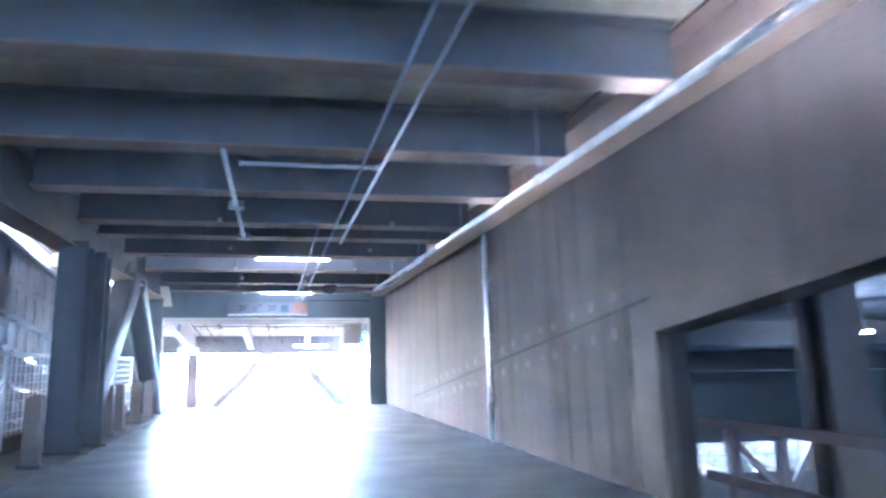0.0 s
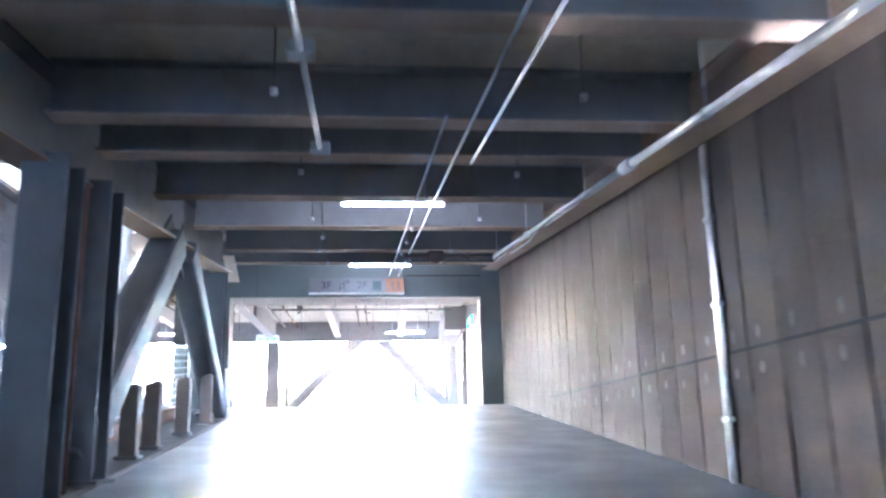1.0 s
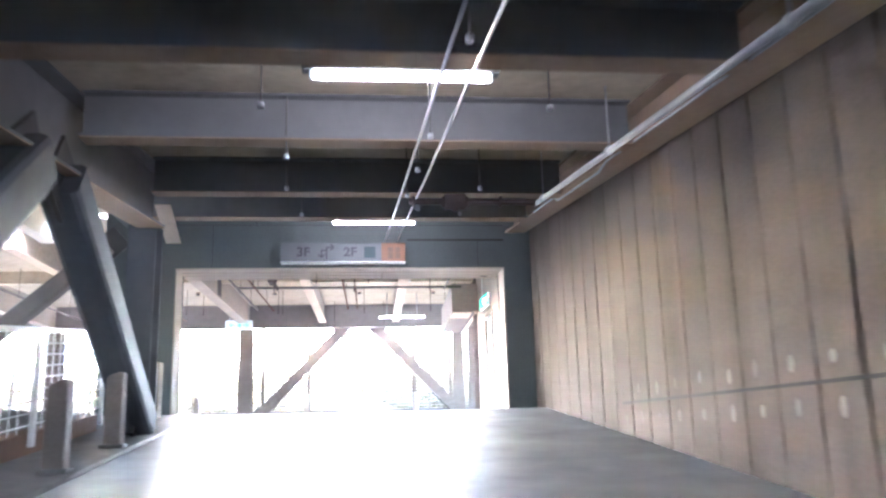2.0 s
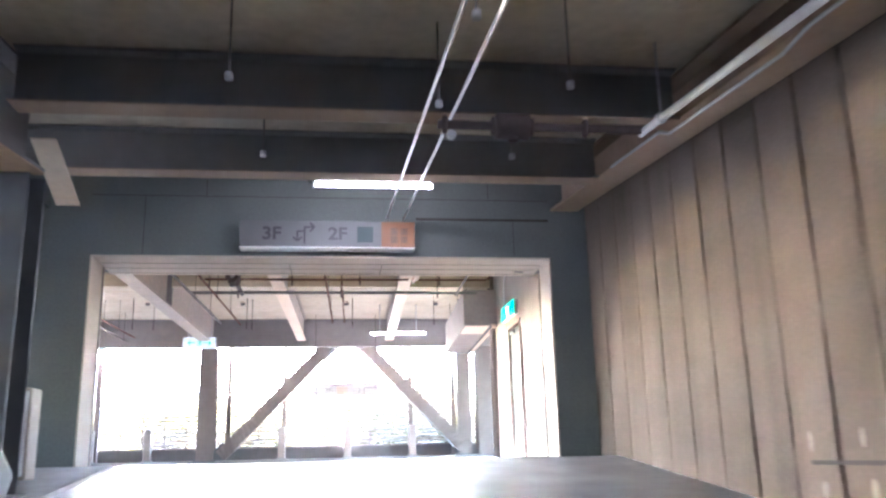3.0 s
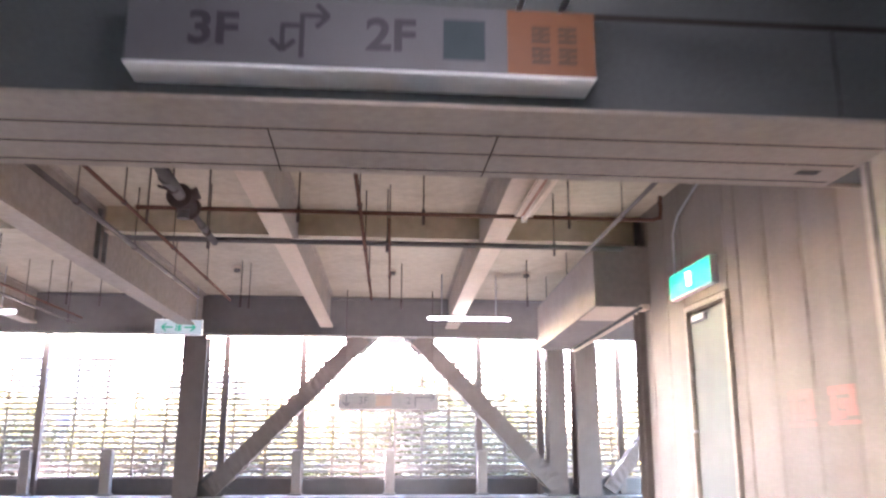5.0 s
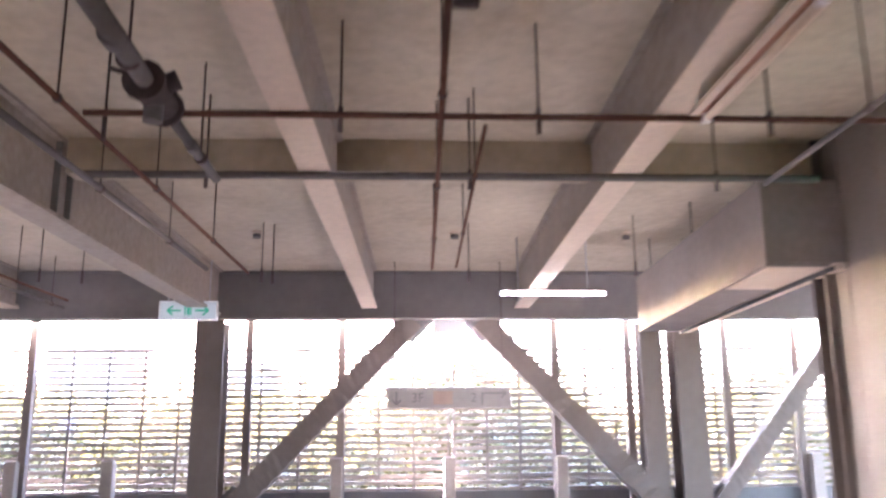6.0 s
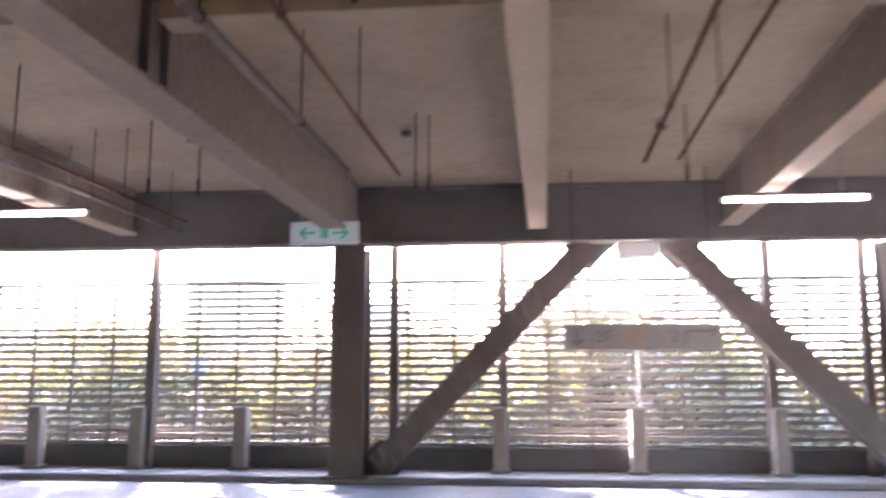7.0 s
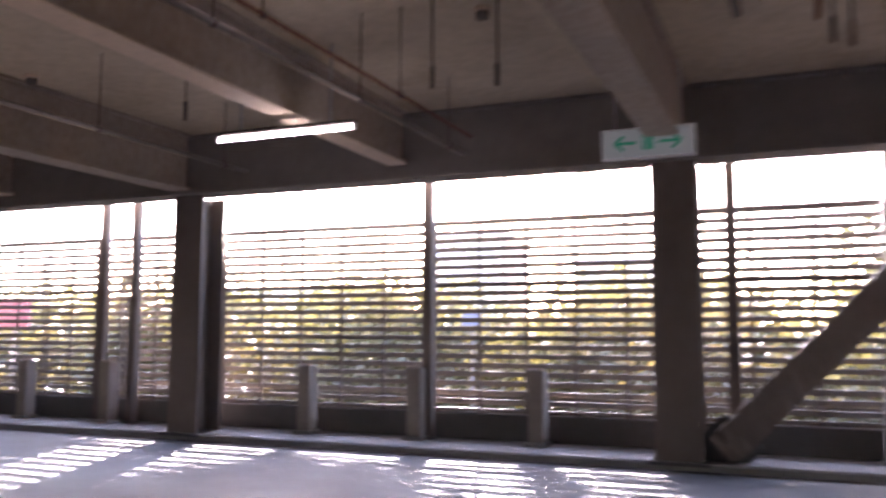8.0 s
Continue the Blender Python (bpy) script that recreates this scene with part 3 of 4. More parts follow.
for y in (0.6, 2.2, 3.8):
    for x in (0.1, 0.5):
        part("strap", tube(bmesh.new(), [(x + 0.04 * y, y, 0.66), (x + 0.04 * y, y, SOFFIT_Z - 2.281)], 0.008, 6), STEEL_DARK, duct)
h_column("duct_column", 3.71, 34.95, 0.03, 2.66, 0.3, 0.32, "grey painted steel column beside the deck column near the duct's far end", "duct columns")


# ---- lamps ----
RUST = surface("rusty_enamel", (0.42, 0.20, 0.13), 0.7, grain=15, spread=0.15, stain=2.0, stain_amount=0.3, bump=0.1)
def tube_lamp(at, rz, label, group, drop, boxed=False, arm=False, half=0.62):
    e = thing("tube_lamp", at, label, "lamp", group, rz=rz)
    if boxed:
        part("body", cube(-0.67, 0.67, -0.055, 0.055, 0.03, 0.14, 0.008), STEEL_DARK, e, "dark boxed lamp body")
        if arm:
            part("bracket", cube(-0.5, 0.5, -0.3, -0.056, 0.1, 0.13, 0.004), STEEL_DARK, e)
    else:
        part("body", cube(-half, half, -0.028, 0.028, 0.024, 0.055, 0.006), PIPE_GREY, e)
    part("tube", tube(bmesh.new(), [(0.02 - half, 0, 0), (half - 0.02, 0, 0)], 0.019, 10), TUBE, e, "glowing fluorescent tube")
    for x in (0.013 - half, half - 0.013):
        part("socket", cube(x - 0.013, x + 0.013, -0.022, 0.022, -0.024, 0.03, 0.004), WHITE, e)
    for x in (-half * 0.65, half * 0.65):
        part("hanger", tube(bmesh.new(), [(x, 0, 0.05), (x, 0, drop)], 0.009, 6), GALV, e)
    return e


for y, drop in ((15.573, 0.44), (22.456, 0.16)):
    tube_lamp((0.911, y, rz_at(y) + 2.835), 0, "lit fluorescent tube lamp across the ramp ceiling", "ramp lamps", drop, True, drop < 0.2)
for y in (1.4, 8.75):
    e = tube_lamp((0.911, y, rz_at(y) + 2.835), 0, "unlit fluorescent tube lamp across the ramp ceiling", "unlit ramp lamps", 0.44)
    for c in e.children:
        if c.name.startswith("tube"):
            c.data.materials[0] = WHITE
            c["label"] = "unlit white tube"
for x in (1.924, -5.11, -12.1, 8.9):
    tube_lamp((x, 32.56, 2.665), 0, "lit fluorescent tube lamp hung over the deck", "deck lamps", 0.66)
e = tube_lamp((1.76, 26.55, 2.69), 90, "unlit fluorescent lamp fixed along the joist", "unlit deck lamp", 0.12)
for c in e.children:
    if c.name.startswith("tube"):
        c.data.materials[0] = FLANGE
        c["label"] = "unlit pale tube"
    if c.name.startswith("body"):
        c.data.materials[0] = RUST
        c["label"] = "rust-stained lamp body"
part("reflector", prism(-0.075, 0.075, 0.0, -0.64, 0.64, 0.03, 0.05), FLANGE, e, "pale enamel reflector").matrix_basis = pose(0, 0, 0, 0, 0, 90)


# ---- hanging direction sign ----
def text_mesh(body, size, depth=0.002, bold=0.0):
    cu = bpy.data.curves.new("letters", 'FONT')
    cu.body, cu.size, cu.extrude, cu.align_x, cu.align_y = body, size, depth, 'CENTER', 'CENTER'
    cu.offset = bold
    ob = new("letters", cu)
    dg = bpy.context.evaluated_depsgraph_get()
    mesh = bpy.data.meshes.new_from_object(ob.evaluated_get(dg))
    bpy.data.objects.remove(ob)
    return mesh


def lettering(name, body, size, parent, at, material, scale_x=1.0, bold=0.0):
    me = text_mesh(body, size, bold=bold)
    me.materials.clear()
    me.materials.append(material)
    o = new(name, me)
    o.parent = parent
    o.matrix_basis = Matrix.Translation(at) @ pose(0, 0, 0, 90, 0, 0) @ Matrix.Diagonal((scale_x, 1, 1, 1))
    return o


SX0, SX1, SZ0, SZ1, SY = -0.58, 1.46, 2.395, 2.72, 23.8
sign = thing("direction_sign", (0.44, SY, SZ0), "grey box sign with floor numbers, arrows and an orange end", "sign")
w = (SX1 - SX0) / 2
part("housing", cube(-w, w, 0.0, 0.2, 0.012, SZ1 - SZ0, 0.004), SIGN_GREY, sign)
# white here stands for light from the opening striking the grey box
part("underside", cube(-w, w, 0.0, 0.2, 0.0, 0.0115), WHITE, sign, "underside coloured white for the light on it")
orange = part("orange_panel", cube(1.065 - 0.44, w, -0.004, -0.0005, 0.012, SZ1 - SZ0 - 0.003), SIGN_ORANGE, sign, "orange end panel")
lettering("number", "3F", 0.21, sign, (-0.215 - 0.44, -0.004, 0.165), SIGN_INK, 1.08, 0.006)
lettering("number", "2F", 0.21, sign, (0.55 - 0.44, -0.004, 0.165), SIGN_INK, 1.08, 0.006)
part("square_mark", cube(0.78 - 0.44, 0.965 - 0.44, -0.005, -0.001, 0.07, 0.26), SIGN_TEAL, sign, "dark teal square")
bar = [(-0.011, -0.0015), (0.011, -0.0015), (0.011, 0.0015), (-0.011, 0.0015)]


def arrow_of(strokes, dx, y, mat, parent, label=""):
    """An arrow drawn in raised strokes: the first is its shaft, the others sit on it."""
    shaft = None
    for p0, p1 in strokes:
        bm = extrude(bmesh.new(), bar, (p0[0] + dx, y, p0[1]), (p1[0] + dx, y, p1[1]), up=(0, 1, 0))
        if shaft is None:
            shaft = part("arrow", bm, mat, parent, label)
        else:
            part("stroke", bm, mat, shaft)


arrow_of((((0.165, 0.05), (0.165, 0.26)), ((0.165, 0.25), (0.275, 0.25)), ((0.28, 0.25), (0.225, 0.305)), ((0.28, 0.25), (0.225, 0.195))), -0.44, -0.0035, SIGN_INK, sign, "dark arrow turning up")
arrow_of((((0.082, 0.20), (0.082, 0.085)), ((0.155, 0.20), (0.075, 0.20)), ((0.082, 0.08), (0.03, 0.13)), ((0.082, 0.08), (0.135, 0.13))), -0.44, -0.0035, SIGN_INK, sign, "dark arrow turning down")
for cx in (1.215, 1.335):
    for cz in (0.105, 0.205):
        for dz in (-0.03, 0.0, 0.03):
            part("character_bar", cube(cx - 0.44 - 0.042, cx - 0.44 + 0.042, -0.0065, -0.0045, cz + dz - 0.011, cz + dz + 0.011), SIGN_BROWN, orange)
        part("character_bar", cube(cx - 0.44 - 0.01, cx - 0.44 + 0.01, -0.0067, -0.0045, cz - 0.041, cz + 0.041), SIGN_BROWN, orange)
for x in (-0.64, 0.66):
    part("bracket", cube(x - 0.02, x + 0.02, 0.19, 0.205, 0.1, 0.26), STEEL_DARK, sign)

# sign hung before the far opening, and the lump above it
FADED_BOARD = surface("faded_board", (0.36, 0.325, 0.30), 0.6, grain=10, stain=1.5, bump=0.02)
FADED = surface("faded_orange", (0.42, 0.30, 0.235), 0.6, grain=10, bump=0.0)
bsign = thing("hanging_sign", (0.79, 34.0, 1.41), "narrow grey-brown hanging sign with faded lettering", "sign")
part("board", cube(-0.8, 0.8, -0.03, 0.03, 0.0, 0.265, 0.006), FADED_BOARD, bsign)
FADED_INK = surface("faded_ink", (0.20, 0.185, 0.18), 0.6, grain=10, bump=0.0)
lettering("number", "3F", 0.17, bsign, (-0.40, -0.033, 0.13), FADED_INK)
lettering("number", "2", 0.17, bsign, (0.32, -0.033, 0.13), FADED_INK)
for pts in ((((-0.67, 0.22), (-0.67, 0.06)), ((-0.67, 0.05), (-0.73, 0.11)), ((-0.67, 0.05), (-0.61, 0.11))),
            (((0.43, 0.04), (0.43, 0.2)), ((0.43, 0.19), (0.72, 0.19)), ((0.74, 0.19), (0.68, 0.245)), ((0.74, 0.19), (0.68, 0.135)))):
    arrow_of(pts, 0, -0.032, FADED_INK, bsign)
part("orange_mark", cube(-0.2, 0.05, -0.034, -0.0305, 0.05, 0.22), FADED, bsign, "faded orange patch")
for x in (-0.7, 0.7):
    part("rod", tube(bmesh.new(), [(x, 0, 0.26), (x, 0, SOFFIT_Z - 1.41)], 0.006, 6), PIPE_DARK, bsign)
bm = cube(0.6, 1.05, 34.45, 34.62, 2.42, 2.62, 0.03)
tagged(link("junction_box", bm, WHITE), "pale box fixed under the beam at the brace apex", "box")

# notice on the jamb and red writing on the stair wall
LAMINATE = surface("laminated_paper", (0.80, 0.79, 0.77), 0.16, grain=6, spread=0.03, stain=2.0, stain_amount=0.05, bump=0.12, spec=0.7)
notice = tagged(link("paper_notice", cube(OPEN_X1 - 0.030, OPEN_X1 - 0.027, 24.19, 24.40, 1.01, 1.40), LAMINATE), "glossy laminated white notice taped to the lining", "notice")
for (u0, u1, v, hv) in ((0.03, 0.18, 1.375, 0.010), (0.06, 0.15, 1.347, 0.007), (0.02, 0.19, 1.305, 0.010), (0.02, 0.19, 1.27, 0.010), (0.02, 0.17, 1.235, 0.010), (0.03, 0.19, 1.205, 0.006), (0.08, 0.12, 1.10, 0.018)):
    part("text_bar", cube(OPEN_X1 - 0.032, OPEN_X1 - 0.0301, 24.19 + u0, 24.19 + u1, v - hv, v + hv), JOINT, notice)
red = surface("red_marking", (0.36, 0.17, 0.14), 0.8, grain=30, bump=0.0)
for y in (25.53, 26.04):
    marking = tagged(link("red_marking", cube(SIDE_X - 0.004, SIDE_X - 0.001, y - 0.17, y + 0.17, 0.96, 0.985), red), "faded red painted marking on the panels", "marking", "red markings")
    for (dy, dz, hy, hz) in ((-0.10, 0.08, 0.06, 0.028), (-0.12, 0.15, 0.03, 0.05), (-0.02, 0.13, 0.05, 0.03), (0.0, 0.215, 0.15, 0.028), (0.1, 0.1, 0.028, 0.08), (0.03, 0.06, 0.05, 0.024)):
        part("character_bar", cube(SIDE_X - 0.004, SIDE_X - 0.001, y + dy - hy, y + dy + hy, 0.96 + dz - hz, 0.96 + dz + hz), red, marking)


# ---- bollards ----
def bollard(at, rz, group, label):
    e = thing("bollard", at, label, "bollard", group, rz=rz)
    bm = bmesh.new()
    prof = [(-0.085, 0.0), (0.085, 0.0), (0.085, 0.74), (0.05, 0.755), (-0.06, 0.72), (-0.085, 0.69)]
    extrude(bm, prof, (0.08, 0, 0), (-0.08, 0, 0))
    bmesh.ops.bevel(bm, geom=bm.edges[:], offset=0.008, segments=1, affect='EDGES')
    part("post", bm, CONCRETE, e)
    part("base_collar", cube(-0.11, 0.11, -0.115, 0.115, 0, 0.04, 0.006), KERB, e)
    return e


for x in (-11.9, -10.6, -9.25, -6.45, -5.14, -3.84, -0.72, 0.86, 2.45, 6.13, 7.7, 9.1):
    bollard((x, 35.2, 0.03), 180, "deck bollards", "weathered concrete post with a sloped top on the kerb")
for y in (1.2, 5.9, 7.9, 9.5, 11.07, 15.0, 15.9, 17.55, 19.2):
    bollard((-1.81, y, rz_at(y) + 0.02), -90, "ramp bollards", "warm grey concrete post with a sloped top beside the ramp")


# ---- louvre fence along the deck ----
def slat_mesh(w):
    """A flat board set steeply, outer edge low, slightly bowed and twisted along its length."""
    bm = bmesh.new()
    k = max(4, round(2 * w / 0.3))
    rings = []
    twist, bow = random.uniform(-3, 3), random.uniform(-0.004, 0.004)
    for i in range(k + 1):
        u = i / k
        a = radians(-72 + twist * (u - 0.5) + random.uniform(-2.5, 2.5))
        dz = bow * math.sin(math.pi * u)
        rings.append([bm.verts.new((-w + 2 * w * u, p * 0.027 * math.cos(a) + q * 0.0035 * math.sin(a), p * 0.027 * math.sin(a) - q * 0.0035 * math.cos(a) + dz))
                      for p, q in ((-1, -1), (1, -1), (1, 1), (-1, 1))])
    for r0, r1 in zip(rings, rings[1:]):
        for m in range(4):
            bm.faces.new((r0[m], r0[(m + 1) % 4], r1[(m + 1) % 4], r1[m]))
    bm.faces.new(rings[0][::-1])
    bm.faces.new(rings[-1])
    return bm


def louvre_panel(x0, x1, z=0.30):
    e = thing("louvre_fence", ((x0 + x1) / 2, 35.5, z), "weathered horizontal louvre fence panel on the upstand", "fence", "louvre fences")
    w = (x1 - x0) / 2
    h = 2.02
    n = 22
    for i in range(n):
        zz = 0.018 + i * (h - 0.038) / (n - 1)
        part("slat", slat_mesh(w), SLAT, e).matrix_basis = pose(0, 0, zz, random.uniform(-2, 2), random.uniform(-0.12, 0.12), 0)
    for zr, t in ((0.16, 0.011), (0.76, 0.011), (1.33, 0.02), (h, 0.014)):
        part("rail", cube(-w, w, -0.034, -0.018, zr - t, zr + t), COLUMN_STEEL, e, "slim dark level rail")
    k = max(2, round(2 * w / 0.5))
    for i in range(k + 1):
        x = -w + 0.02 + i * (2 * w - 0.04) / k
        part("stile", cube(x - 0.019, x + 0.019, -0.05, -0.035, 0.0, h), COLUMN_STEEL, e, "slim dark upright strip")
    return e


POSTS = [-15.5, -13.0, -10.6, -9.3, -7.8, -5.08, -2.45, -0.68, 0.9, 2.42, 4.22, 6.0, 7.6, 9.5, 12.6, 15.5, 18.6, 21.7]
for a, b in zip(POSTS, POSTS[1:]):
    louvre_panel(a + 0.02, b - 0.02)
for x in (-9.48, -8.98, -5.05, -2.0, -0.68, 2.42, 3.5, 4.95, 6.0, 7.6):
    e = thing("facade_post", (x, 35.3, 0.03), "slim dark steel post between kerb and beam", "post", "facade posts")
    part("shaft", cube(-0.055, 0.055, -0.05, 0.05, 0, 2.75, 0.006), COLUMN_STEEL, e)
    part("foot_plate", cube(-0.08, 0.08, -0.08, 0.08, 0, 0.015), STEEL_DARK, e)

# ---- pipes on the deck ----
def pipe(name, pts, r, mat, label, category="pipe", group="", n=10):
    return tagged(link(name, tube(bmesh.new(), pts, r, n), mat), label, category, group)


pipe("fire_main", [(-1.0, 25.92, 2.72), (-1.02, 27.2, 2.72)], 0.045, PIPE_GREY, "thick grey fire main under the soffit")
pipe("branch_main", [(-1.02, 27.17, 2.72), (-1.03, 28.42, 2.735)], 0.03, PIPE_GREY, "slimmer grey pipe leading on from the valve")
for y, r in ((26.4, 0.052), (27.75, 0.037)):
    tagged(link("pipe_coupling", tube(bmesh.new(), [(-1.02, y - 0.05, 2.72), (-1.02, y + 0.05, 2.72)], r, 12), PIPE_GREY), "grey grooved coupling on the fire main", "coupling", "main couplings")
    h = tagged(link("hanger_rod", tube(bmesh.new(), [(-1.02, y + 0.2, 2.72), (-1.02, y + 0.2, SOFFIT_Z)], 0.007, 6), PIPE_DARK), "thin threaded rod carrying the fire main", "hanger", "main hangers")
    part("clip", tube(bmesh.new(), [(-1.02, y + 0.185, 2.72), (-1.02, y + 0.215, 2.72)], r + 0.001, 12), PIPE_DARK, h)
valve = thing("valve", (-1.02, 27.0, 2.72), "dark cast valve with a lever on the fire main", "valve")
bm = bmesh.new()
tube(bm, [(0, -0.16, 0), (0, -0.06, 0), (0, 0.06, 0), (0, 0.16, 0)], 0.075, 12)
vbody = part("body", bm, PIPE_DARK, valve)
for y in (-0.17, 0.17):
    part("flange", tube(bmesh.new(), [(0, y - 0.014, 0), (0, y + 0.014, 0)], 0.1, 14), PIPE_DARK, valve)
part("bonnet", tube(bmesh.new(), [(0, 0, 0), (0.0, 0, -0.14)], 0.05, 10), PIPE_GREY, valve)
part("lever", tube(bmesh.new(), [(0, 0, 0.03), (-0.12, 0, 0.1), (-0.2, -0.06, 0.11)], 0.012, 6), PIPE_DARK, vbody)
part("actuator", tube(bmesh.new(), [(0.04, 0, 0.05), (0.11, 0, 0.08)], 0.05, 10), PIPE_DARK, valve)
pipe("cross_pipe", [(-1.9, 28.44, 2.77), (3.0, 28.44, 2.77)], 0.026, PIPE_GREY, "grey painted pipe crossing under the joists")
pipe("cross_pipe", [(-1.5, 27.38, 2.775), (2.95, 27.38, 2.775), (3.02, 27.38, 2.8), (3.03, 27.38, 2.87), (3.03, 27.38, 3.0)], 0.018, PIPE_RED, "thin brown pipe crossing under the joists")
pipe("cross_pipe", [(-2.2, 25.92, 2.745), (3.4, 25.92, 2.745)], 0.02, PIPE_RED, "thin brown pipe crossing close to the opening wall")
tee = thing("pipe_tee", (-1.0, 25.92, 2.735), "dark cast tee where the fire main leaves the cross pipe", "pipe fitting")
part("body", tube(bmesh.new(), [(-0.06, 0, 0), (0.06, 0, 0)], 0.034, 12), PIPE_DARK, tee)
part("branch", tube(bmesh.new(), [(0, 0, 0), (0, 0.1, 0)], 0.05, 12), PIPE_DARK, tee)
SKEW = 0.025
runs = ((-1.46, 24.6, 31.6, 0.016, PIPE_RED), (-1.83, 24.6, 31.4, 0.024, PIPE_GREY), (0.42, 26.05, 31.35, 0.016, PIPE_RED), (0.66, 27.38, 31.3, 0.012, PIPE_RED),
        (2.62, 24.6, 28.4, 0.018, PIPE_GREY), (-4.3, 25.0, 34.0, 0.02, PIPE_GREY), (-4.0, 25.0, 33.4, 0.014, PIPE_RED), (-6.6, 25.0, 34.0, 0.02, PIPE_GREY))
tagged(link("pipe_fitting", cube(0.37, 0.47, 25.99, 26.05, 2.68, 2.76, 0.008), PIPE_DARK), "dark fitting at the end of the sprinkler pipe", "pipe fitting")
for x, ya, yb, r, mat in runs:
    pipe("sprinkler_pipe", [(x + SKEW * (ya - 28.7), ya, 2.72), (x + SKEW * (yb - 28.7), yb, 2.72)], r, mat, "slim sprinkler pipe hung under the soffit", "pipe", "sprinkler pipes")
    y = ya + 0.9
    while y < yb + 0.01:
        xs = x + SKEW * (y - 28.7)
        bm = tube(bmesh.new(), [(xs, y, 2.72), (xs, y, SOFFIT_Z)], 0.006, 6)
        h = tagged(link("hanger_rod", bm, PIPE_DARK), "thin threaded rod carrying a pipe", "hanger", "pipe hangers")
        part("clip", tube(bmesh.new(), [(xs, y - 0.012, 2.72), (xs, y + 0.012, 2.72)], r + 0.008, 8), PIPE_DARK, h)
        y += 1.55
for x, y in ((-1.45, 27.55), (-0.15, 27.38), (0.92, 27.38), (2.2, 27.38), (-1.1, 28.44), (0.63, 28.44), (2.3, 28.44), (-1.3, 31.9), (-1.2, 32.0), (0.9, 31.9), (2.6, 31.5), (-3.2, 32.0), (-3.6, 31.9), (-5.6, 32.0)):
    z = 2.72
    h = tagged(link("drop_rod", tube(bmesh.new(), [(x, y, z - 0.02), (x, y, SOFFIT_Z)], 0.007, 6), PIPE_DARK), "thin dark rod hanging from the soffit", "hanger", "drop rods")
    part("sleeve", tube(bmesh.new(), [(x, y, z - 0.04), (x, y, z + 0.10)], 0.014, 8), PIPE_DARK, h)
for x in (-7.5, -5.6, -3.41, -1.44, 0.78, 2.75):
    e = thing("smoke_detector", (x, 32.32, SOFFIT_Z), "small brown detector head on the soffit", "detector", "detectors")
    part("base", tube(bmesh.new(), [(0, 0, -0.03), (0, 0, 0)], 0.06, 14), FLANGE, e)
    part("head", tube(bmesh.new(), [(0, 0, -0.075), (0, 0, -0.031)], 0.045, 14), PIPE_GREY, e)
pipe("wall_conduit", [(SIDE_X - 0.03, 28.15, 2.45), (SIDE_X - 0.03, 28.15, 2.85), (SIDE_X - 0.03, 28.0, 3.0), (SIDE_X - 0.03, 27.0, 3.3)], 0.012, GALV, "bent conduit above the exit sign", "conduit")

# ---- pipes and conduits on the ramp ----
def ramp_line(x, ya, yb, wz):
    return [(x, ya, rz_at(ya) + wz), (x, yb, rz_at(yb) + wz)]


ob = pipe("ramp_pipe", [(2.8, Y0, rz_at(Y0) + 2.41), (2.8, 12.6, rz_at(12.6) + 2.645)], 0.034, GALV, "long galvanised pipe along the ramp wall", "pipe", "ramp pipes")
ob = pipe("ramp_pipe", [(2.8, 12.6, rz_at(12.6) + 2.645), (2.8, 19.9, rz_at(19.9) + 2.70)], 0.03, GALV, "long galvanised pipe along the ramp wall", "pipe", "ramp pipes")
c = tagged(link("pipe_coupling", tube(bmesh.new(), ramp_line(2.8, 12.5, 12.75, 2.645), 0.055, 12), GALV), "bolted coupling on the galvanised pipe", "coupling")
for y in (4, 8, 11, 14, 17, 19.5):
    h = tagged(link("pipe_hanger", tube(bmesh.new(), [(2.8, y, rz_at(y) + 2.7), (2.8, y, rz_at(y) + 3.28)], 0.008, 6), GALV), "steel hanger rod on the ramp pipe", "hanger", "ramp hangers")
    part("clip", tube(bmesh.new(), ramp_line(2.8, y - 0.02, y + 0.02, 2.54 + 0.0082 * y), 0.044, 10), GALV, h)
pipe("wall_conduit", [(3.16, 12.9, rz_at(12.9) + 2.86), (3.16, 18.2, rz_at(18.2) + 2.86), (3.16, 18.5, rz_at(18.5) + 2.80), (3.16, 20.2, rz_at(20.2) + 2.80), (3.16, 20.4, rz_at(20.4) + 2.87), (3.16, 21.6, rz_at(21.6) + 2.87)], 0.013, GALV, "thin bright conduit along the wall girder", "conduit", n=8)
for x, ya, yb in ((1.14, 11.6, 23.9), (1.34, 4.0, 23.95), (1.51, -2.0, 13.0)):
    pipe("ceiling_conduit", ramp_line(x, ya, yb, 2.75), 0.014, GALV, "thin straight conduit under the ramp beams", "conduit", "ramp conduits", 8)
for ya, yb in ((8.0, 10.37), (10.4, 12.6)):
    pipe("ceiling_conduit", ramp_line(0.2, ya, yb, 2.75), 0.022, GALV, "short galvanised conduit with a box at its end", "conduit", "ramp conduits", 8)
    b = cube(0.12, 0.28, yb - 0.06, yb + 0.06, rz_at(yb) + 2.72, rz_at(yb) + 2.80, 0.008)
    tagged(link("conduit_box", b, GALV), "small pale junction box on the conduit", "box", "conduit boxes")
